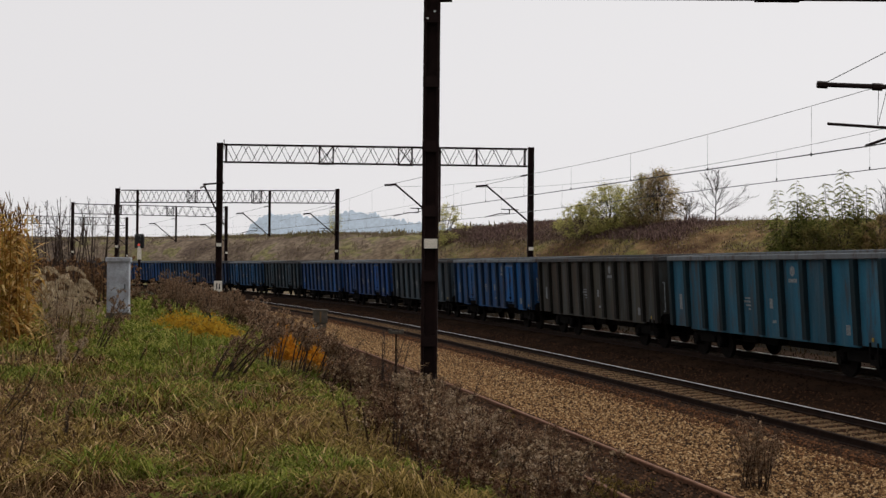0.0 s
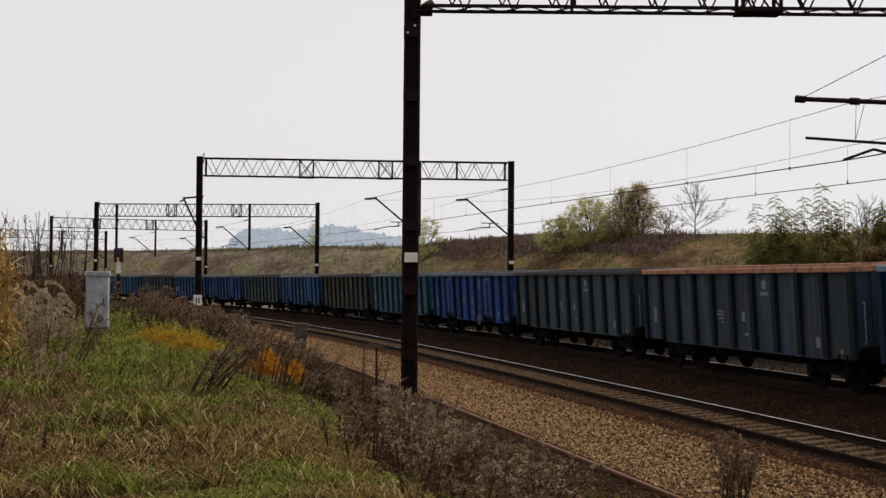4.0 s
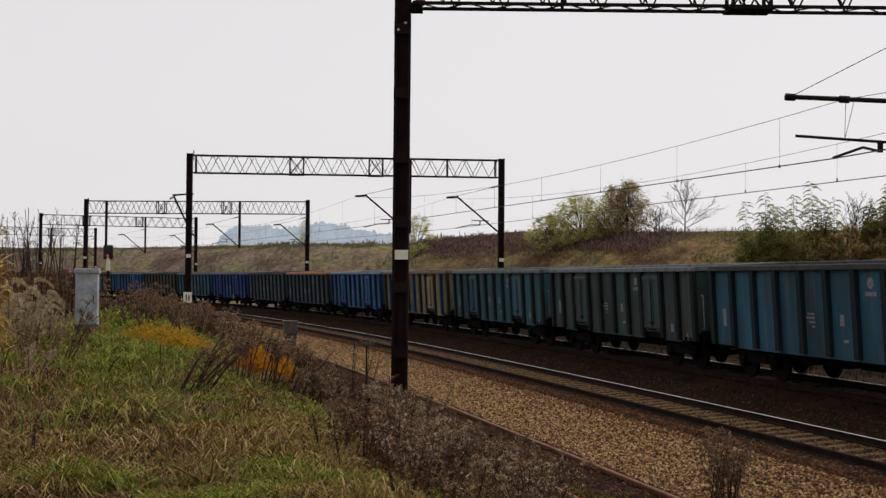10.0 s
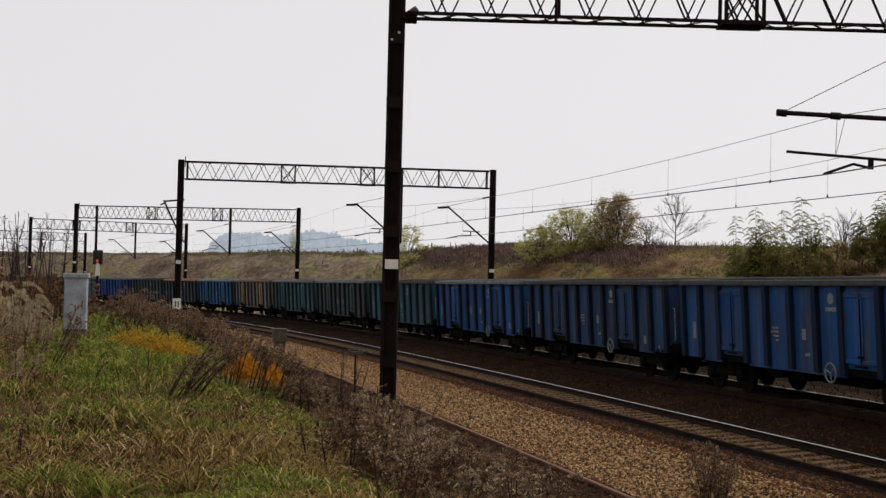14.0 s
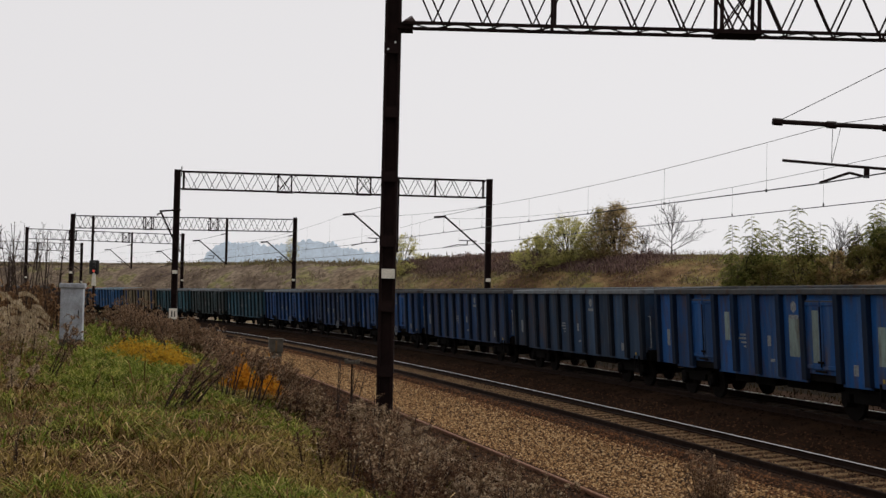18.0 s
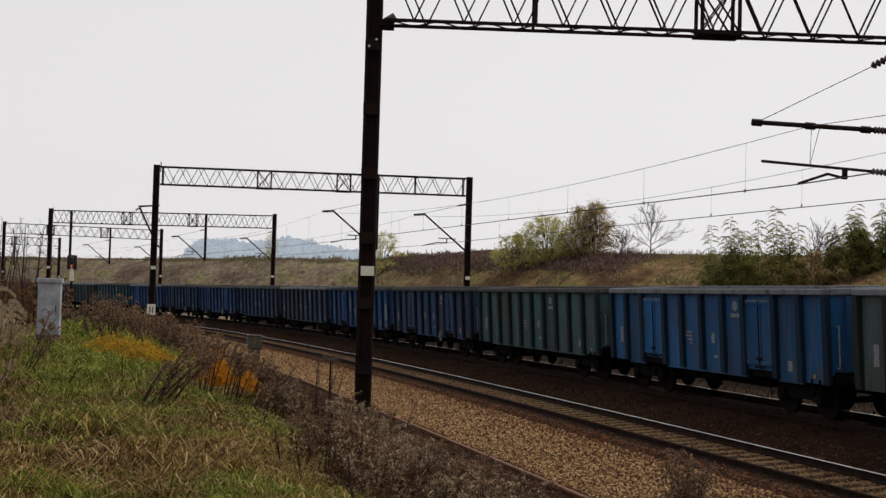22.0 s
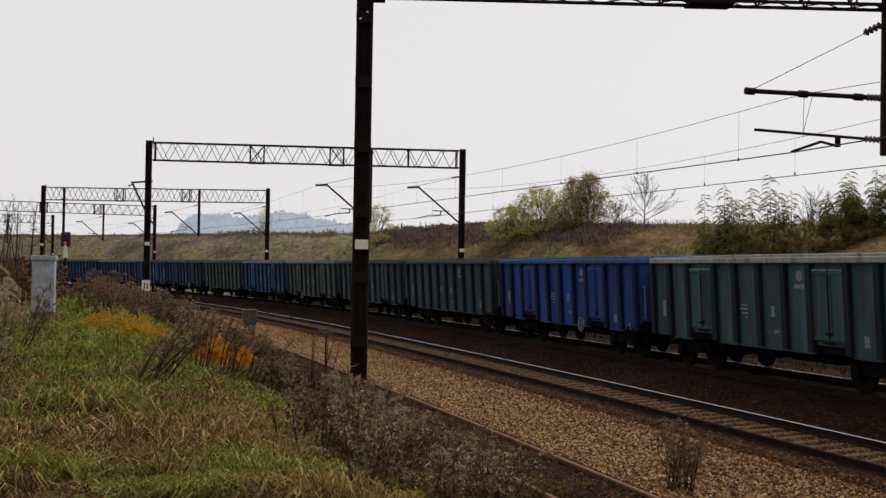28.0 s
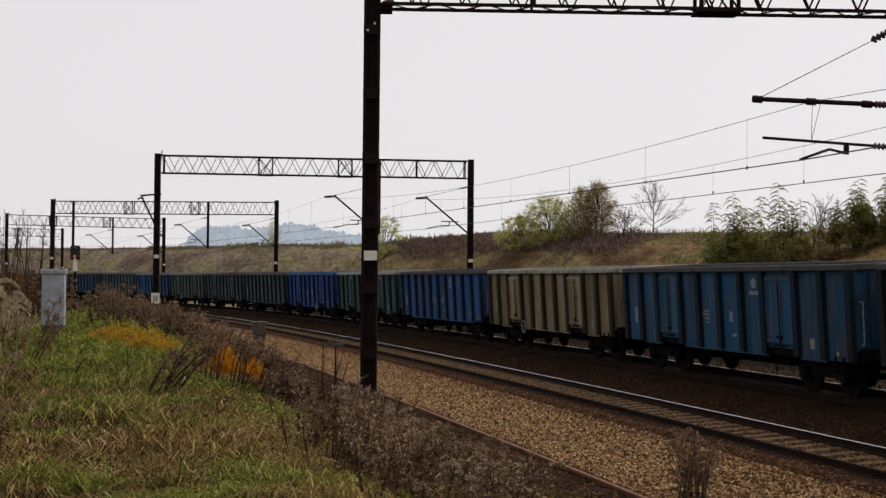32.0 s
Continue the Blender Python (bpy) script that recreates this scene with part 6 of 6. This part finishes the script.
def put_bank():
    r = np.random.default_rng(71)
    b = strip(30000, 25, 125, -32, -14.5, 72, lambda x, y, r: clump(x, y, 0.22, 2.2) + r.normal(0, 0.35, len(x)) > -0.1)
    n = len(b)
    blades("bank_grass", b, r.uniform(0.08, 0.26, n), r.uniform(0.03, 0.07, n), r.normal(0, 0.9, (n, 2)), M_BANK, "yellow-green dry grass on the far bank", "grass", seed=73)
    b = strip(30000, 25, 125, -32, -14.5, 172, lambda x, y, r: clump(x, y, 0.22, 2.2) + r.normal(0, 0.35, len(x)) < 0.1)
    n = len(b)
    blades("ochre_grass", b, r.uniform(0.08, 0.26, n), r.uniform(0.03, 0.07, n), r.normal(0, 0.9, (n, 2)), M_OCHRE, "ochre dry grass on the far bank", "grass", seed=173)
    b = strip(26000, 58, 128, -27, -20, 74, lambda x, y, r: patches(x, y, 4.5, 53) + 0.5 * patches(x, y, 1.6, 54) + r.normal(0, 0.10, len(x)) > 0.66)
    n = len(b)
    blades("crest_brush", b, r.uniform(0.12, 0.5, n) * np.clip(0.8 + 0.6 * clump(b[:, 0], b[:, 1], 0.7, 2.0), 0.3, 1.5) * (0.4 + 0.6 * smooth(98, 115, b[:, 1])), r.uniform(0.03, 0.08, n), r.normal(0, 1.0, (n, 2)), M_BRUSH, "dark brown brush along the crest of the bank", "brush", seed=75)
    b = strip(16000, 80, 135, -25.5, -21.0, 178, lambda x, y, r: patches(x, y, 5, 52) + r.normal(0, 0.15, len(x)) > 0.32)
    n = len(b)
    blades("bramble_band", b, r.uniform(0.12, 0.7, n) * (0.25 + 1.3 * patches(b[:, 0], b[:, 1], 2.2, 55)), r.uniform(0.03, 0.08, n), r.normal(0, 0.6, (n, 2)), leaf_mat("purple_brambles", [(0.0588, 0.0364, 0.035), (0.119, 0.0742, 0.0686), (0.182, 0.119, 0.104), (0.252, 0.175, 0.14)], 0.9, 0.2), "purple-brown brambles under the bushes on the bank", "brambles", seed=179)
    b = strip(2600, 20, 115, -32, -24, 174)
    n = len(b)
    blades("crest_twigs", b, r.uniform(0.2, 0.8, n), r.uniform(0.02, 0.04, n), r.normal(0, 0.25, (n, 2)), M_BRUSH, "thin brown stalks along the crest", "brush", seed=175)
    b = strip(9000, 75, 140, -20, -14, 76, lambda x, y, r: clump(x, y, 0.3, 4.0) > 0.6)
    n = len(b)
    blades("bank_brush", b, r.uniform(0.15, 0.45, n), r.uniform(0.04, 0.09, n), r.normal(0, 0.7, (n, 2)), M_SCRUB, "patches of brown brush on the bank", "brush", seed=77)
    # near-black weeds, added so the gap under the wagons stays in shade
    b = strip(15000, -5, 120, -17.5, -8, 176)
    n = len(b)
    blades("ditch_litter", b, r.uniform(0.08, 0.3, n), r.uniform(0.03, 0.07, n), r.normal(0, 0.4, (n, 2)), leaf_mat("ditch_weeds", [(0.012, 0.008, 0.005), (0.03, 0.02, 0.01), (0.05, 0.035, 0.018)], 0.9, 0.1), "dead weeds in the ditch, darkened for the train's shade", "dead weeds", seed=177)
    b = strip(30000, 120, 330, -60, -14, 78, lambda x, y, r: patches(x, y, 9, 50) + 0.5 * patches(x, y, 3, 51) > 0.75)
    n = len(b)
    blades("hill_scrub", b, r.uniform(0.2, 0.7, n), r.uniform(0.07, 0.18, n), r.normal(0, 0.7, (n, 2)), M_SCRUB, "faded brown scrub covering the distant slope", "scrub", seed=79)

    b = strip(9000, 125, 260, -36, -24, 180, lambda x, y, r: patches(x, y, 6, 56) + 0.5 * patches(x, y, 2, 57) + r.normal(0, 0.06, len(x)) > 0.78)
    n = len(b)
    blades("skyline_scrub", b, r.uniform(0.3, 1.1, n) * (0.3 + patches(b[:, 0], b[:, 1], 5, 58)), r.uniform(0.08, 0.2, n), r.normal(0, 0.5, (n, 2)), leaf_mat("skyline_scrub", [(0.10, 0.078, 0.05), (0.14, 0.12, 0.062), (0.18, 0.155, 0.075), (0.15, 0.12, 0.08)], 0.9, 0.4), "low faded scrub along the skyline", "scrub", seed=181)


put_bank()


def shrub(x, y, w, h, n, colors, label, seed):
    """A low shrub in autumn leaf."""
    r = np.random.default_rng(seed)
    t = thing("shrub", pose(x, y, ground_at(x, y)), label, "shrub", "yellowing shrubs")
    bm = bmesh.new()
    for k in range(12):
        a = r.uniform(0, 6.28)
        rod((0, 0, 0), (math.cos(a) * w * r.uniform(0.2, 0.9), math.sin(a) * w * 0.8, h * r.uniform(0.5, 1)), 0.01, 4, 0.005, bm)
    part("stem", bm, M_STEM, t)
    c = np.clip(r.normal(0, 0.5, (n, 3)), -1.2, 1.2) * np.array([w, w * 1.2, 0])
    c[:, 2] = h * np.abs(r.normal(0.4, 0.3, n)) * np.exp(-(c[:, 0] / w) ** 2)
    q = r.normal(0, 1, (n, 2, 3))
    q /= np.linalg.norm(q, axis=2, keepdims=True)
    s = r.uniform(0.02, 0.045, n)[:, None]
    part("leaves", fast_mesh("leaves", np.stack([c - q[:, 0] * s, c - q[:, 1] * s * 0.6, c + q[:, 0] * s, c + q[:, 1] * s * 0.6], 1), 4, leaf_mat("autumn_leaves", colors, 0.7, 0.5)), None, t)


GOLD = [(0.20, 0.105, 0.014), (0.34, 0.19, 0.018), (0.48, 0.275, 0.025), (0.32, 0.24, 0.04)]
AMBER = [(0.26, 0.095, 0.01), (0.42, 0.165, 0.014), (0.55, 0.225, 0.018), (0.46, 0.25, 0.03)]
shrub(-7.1, 31.0, 0.65, 0.42, 3600, GOLD, "low shrub in golden-yellow autumn leaf", 81)
shrub(-6.25, 29.0, 0.65, 0.45, 3800, GOLD, "low golden-yellow shrub at the meadow's edge", 82)
shrub(-5.45, 27.2, 0.55, 0.42, 3000, GOLD, "golden shrub among the weeds", 83)
shrub(-4.95, 25.9, 0.42, 0.34, 1800, GOLD, "small yellow shrub low in the grass", 80)
shrub(-3.2, 22.2, 0.36, 0.62, 3600, AMBER, "amber-orange shrub behind dark leaning stems", 84)
shrub(-2.7, 22.0, 0.34, 0.62, 3400, AMBER, "bright orange shrub behind dark leaning stems", 85)


def bundle(x, y, n, height, lean, label, seed, heads=True, droop=0.35, fuzz=M_PLUME, fan=0.14, thick=0.011, start=0.42):
    """A clump of dark stalks curving over to one side, with drooping woolly plumes."""
    r = np.random.default_rng(seed)
    t = thing("dried_weed", pose(x, y, ground_at(x, y)), label, "dried weed", "dried weeds")
    c, rods = [], []
    for k in range(n):
        p = Vector((r.normal(0, 0.09), r.normal(0, 0.09), -0.05))
        d = Vector((lean * 0.8 + r.normal(0, fan), r.normal(0, fan), 1)).normalized()
        h = height * r.uniform(0.7, 1.08)
        pts = [p]
        for j in range(4):
            d = (d + Vector((lean * 0.12, 0, -0.04 * abs(lean))) + Vector(r.normal(0, 0.03, 3))).normalized()
            pts.append(pts[-1] + d * h / 4)
        for j in range(13 if heads else 6):
            u = r.uniform(start, 1.0) * 3.999
            a = pts[int(u)].lerp(pts[int(u) + 1], u - int(u))
            g = r.uniform(0, 6.28)
            ln = h * (0.26 if heads else 0.22) * r.uniform(0.5, 1.2) * (1.3 - u / 5)
            e = Vector((math.cos(g) + 0.8 * lean, math.sin(g), r.uniform(0.3, 0.9) if heads else 1.6)).normalized() * ln
            b1, b2 = a + e * 0.55 + Vector((0, 0, ln * 0.12)), a + e - Vector((0, 0, ln * droop))
            rods += [(a, b1, 0.004, 0.003), (b1, b2, 0.003, 0.002)]
            for v in r.random(44):
                c.append((a.lerp(b1, v * 2) if v < 0.5 else b1.lerp(b2, v * 2 - 1)) + Vector(r.normal(0, 0.011, 3)))
        part("stalk", tube("stalk", pts, [thick * (1 - j * 0.16) for j in range(5)], M_STEM), None, t)
    tagged(part("twig_spray", rods_mesh("twig_spray", rods, M_STEM), None, t), kind="stuff")
    if heads:
        tagged(part("plume", fast_mesh("plume", flakes(np.array(c), 0.0115 + y * 0.00022, r, 1.0, 0.75)[:, [0, 2, 3]], 3, fuzz), None, t), kind="stuff")


PALER = leaf_mat("pale_woolly_tips", [(0.16, 0.10, 0.055), (0.30, 0.21, 0.13), (0.44, 0.33, 0.22), (0.58, 0.47, 0.35)], 0.9, 0.5)
bundle(4.5, 20.2, 22, 1.28, 0.0, "dried bushy weed with pale woolly tips beside the track", 91, fan=0.23, start=0.35)
bundle(-5.5, 17.4, 3, 0.75, 0.12, "dark forked weed with pale drooping plumes", 86, fuzz=PALER, droop=0.6)
bundle(-6.36, 21.8, 5, 1.15, 0.42, "dark weed leaning before the grey cabinet", 87, droop=0.5)
for k, (x, y, n, h, lean) in enumerate(((-5.75, 18.2, 3, 1.0, 0.25), (-8.0, 25.0, 6, 1.2, -0.15))):
    bundle(x, y, n, h, lean, "dried weed with pale drooping plumes in the rough grass", 240 + k, fuzz=PALER if k % 2 else M_PLUME, droop=0.6, fan=0.2)
bundle(-8.3, 27.5, 4, 0.9, 0.2, "dried weed in the meadow's dry edge", 88, fuzz=PALER)
bundle(-3.4, 18.0, 11, 1.1, 0.62, "dark dried weed leaning far over", 92, thick=0.014)
bundle(-3.05, 19.8, 8, 1.0, 0.1, "dark dried weed standing before the orange shrub", 93, thick=0.013, start=0.68)
bundle(-2.75, 20.6, 8, 1.0, 0.25, "dark dried weed leaning before the orange shrub", 94, thick=0.013, start=0.68)
bundle(-2.45, 21.2, 8, 0.95, 0.35, "dark dried weed at the orange shrub's end", 89, thick=0.013, start=0.68)
bundle(-2.2, 20.2, 10, 0.7, 0.55, "dark dried weed arching over the slope", 95, thick=0.013)
bundle(-1.6, 16.8, 9, 0.55, 0.9, "low dark weed arched over to the ground", 100, thick=0.012)
bundle(-1.3, 20.3, 6, 1.5, 0.05, "tall bare twiggy sapling beside the dark post", 96, heads=False, fan=0.09)
bundle(-0.1, 25.8, 2, 1.2, 0.35, "thin bare twigs beside the dark post", 97, heads=False, fan=0.08)
bundle(-0.9, 26.0, 5, 1.0, 0.0, "brown dried weed at the foot of the dark post", 90)
for k, (x, y, h, lean) in enumerate(((-0.6, 15.2, 0.7, 0.1), (0.1, 14.2, 0.75, -0.1), (0.75, 15.6, 0.75, 0.15), (0.0, 17.2, 0.7, 0.3), (-0.9, 18.2, 0.75, 0.2), (0.9, 17.8, 0.75, 0.0), (0.5, 16.5, 0.6, 0.25), (-0.5, 21.0, 0.75, 0.15), (0.3, 20.4, 0.7, 0.1), (-0.4, 12.6, 0.55, 0.2), (0.5, 13.0, 0.6, 0.1), (-1.1, 14.6, 0.5, 0.4))):
    bundle(x, y, 11, h * 1.1, lean, "brown dried weed with pale woolly tips on the slope", 230 + k, fuzz=PALER if k % 3 == 1 else M_PLUME, droop=0.3, fan=0.24, thick=0.008)
for k, (x, y, h, lean) in enumerate(((-6.2, 31.3, 1.25, -0.3), (-6.0, 31.6, 1.2, 0.1), (-5.3, 31.0, 1.1, 0.3), (-6.9, 34.5, 1.2, -0.15), (-7.6, 36.5, 1.15, 0.2), (-8.6, 38.0, 1.35, 0.1), (-9.2, 40.0, 1.45, 0.25),
                                      (-10.0, 42.5, 1.5, -0.1), (-6.4, 38.0, 1.2, 0.15), (-4.5, 28.0, 0.8, 0.45), (-4.0, 26.0, 0.8, 0.5), (-3.6, 24.6, 0.8, 0.35), (-7.9, 41.5, 1.2, 0.1), (-5.6, 36.0, 1.0, 0.3))):
    bundle(x, y, 6, h, lean, "dark dried weed with brown drooping plumes in the belt", 200 + k, droop=0.5, thick=0.014, fan=0.12)


def put_corn():
    """The edge of a field of ripe corn: stalks with long drooping leaves."""
    r = np.random.default_rng(101)
    quads, tassels = [], []
    for k in range(190):
        y = r.uniform(20.0, 28.0)
        x = -0.342 * y - 0.30 - abs(r.normal(0, 0.9)) + 0.30 * math.sin(y * 2.1) + r.normal(0, 0.08)
        z = ground_at(x, y)
        h = r.uniform(1.6, 2.55)
        quads.append([(x - 0.012, y, z), (x + 0.012, y, z), (x + 0.006, y, z + h), (x - 0.006, y, z + h)])
        for j in range(5):
            a = r.uniform(0, 6.28)
            tassels.append([(x, y, z + h - 0.05), (x + 0.012, y, z + h - 0.05), (x + math.cos(a) * 0.09, y + math.sin(a) * 0.09, z + h + r.uniform(0.12, 0.3)), (x + math.cos(a) * 0.08, y + math.sin(a) * 0.08, z + h + 0.14)])
        for j in range(32):
            u = 0.04 + 0.96 * r.random()
            a = r.uniform(0, 6.28)
            ln = r.uniform(0.2, 0.55) * (1.15 - 0.4 * u)
            d = np.array([math.cos(a), math.sin(a), 0])
            p = np.array([x, y, z + h * u])
            s = np.array([-d[1], d[0], 0]) * r.uniform(0.02, 0.038)
            bend = r.uniform(0.2, 1.3)
            m1, m2, e = (p + d * ln * v + np.array([0, 0, ln * (0.7 * v - bend * v * v)]) for v in (0.35, 0.7, 1.0))
            quads += [[p, m1 - s, m1 + s, p], [m1 - s, m1 + s, m2 + s * 0.8, m2 - s * 0.8], [m2 - s * 0.8, m2 + s * 0.8, e, e]]
    m = leaf_mat("ripe_corn", [(0.10, 0.04, 0.010), (0.26, 0.125, 0.026), (0.46, 0.265, 0.072), (0.23, 0.165, 0.034), (0.74, 0.53, 0.245)], 0.7, 0.4)
    tagged(new("corn_tassels", fast_mesh("corn_tassels", np.array(tassels, dtype=float), 4, M_DEAD)), "brown dry tassels over the ripe corn", "corn", kind="stuff")
    tagged(new("corn_field", fast_mesh("corn_field", np.array(quads, dtype=float), 4, m)), "edge of a field of ripe golden corn", "corn", kind="stuff")


put_corn()


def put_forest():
    """Far woods as one band, with the haze of distance put into its blue colour."""
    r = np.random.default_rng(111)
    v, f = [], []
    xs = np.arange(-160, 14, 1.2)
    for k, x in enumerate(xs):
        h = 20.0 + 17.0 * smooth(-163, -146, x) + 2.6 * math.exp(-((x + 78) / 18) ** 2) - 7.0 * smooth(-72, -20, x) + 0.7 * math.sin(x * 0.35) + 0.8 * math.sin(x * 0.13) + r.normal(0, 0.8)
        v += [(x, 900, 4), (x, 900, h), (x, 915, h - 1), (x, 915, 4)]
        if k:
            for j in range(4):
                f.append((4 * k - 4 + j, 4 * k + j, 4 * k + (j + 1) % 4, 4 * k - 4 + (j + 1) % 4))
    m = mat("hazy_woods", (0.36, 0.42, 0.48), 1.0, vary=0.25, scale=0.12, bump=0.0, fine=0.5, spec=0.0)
    # emission lifts the band to the paleness of haze
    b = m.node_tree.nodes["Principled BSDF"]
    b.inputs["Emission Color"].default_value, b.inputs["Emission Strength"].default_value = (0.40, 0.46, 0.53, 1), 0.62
    tagged(new("backdrop", mesh_of("backdrop", v, f, m)), "distant woods, pale blue haze put into colour and glow", "woods", kind="structure")


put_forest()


# ---------- what moves ----------
def roll(o, rows=None, like=None):
    if like is None:
        walk(o, rows)
        return
    o.rotation_mode = "QUATERNION"
    o.animation_data_create()
    o.animation_data.action = like.animation_data.action
    o.animation_data.action_slot = like.animation_data.action_slot


def motions():
    first = {}
    turn_rows = [(k / 30.0, math.degrees(-(travel(k / 30.0) - travel(0)) / WHEEL_R)) for k in range(0, 961)]
    for n, w in wagons:
        walk(w, [(t, wagon_pose(travel(t) - WAGON * n - WAGON / 2)) for t in range(0, 33)])
        for o in w.children_recursive:
            if o.name.startswith("wheelset"):
                y = round(o.location.y, 2)
                if y in first:
                    roll(o, like=first[y])
                else:
                    first[y] = o
                    roll(o, [(t, pose(0, y, WHEEL_R, a, 0, 0)) for t, a in turn_rows])


motions()
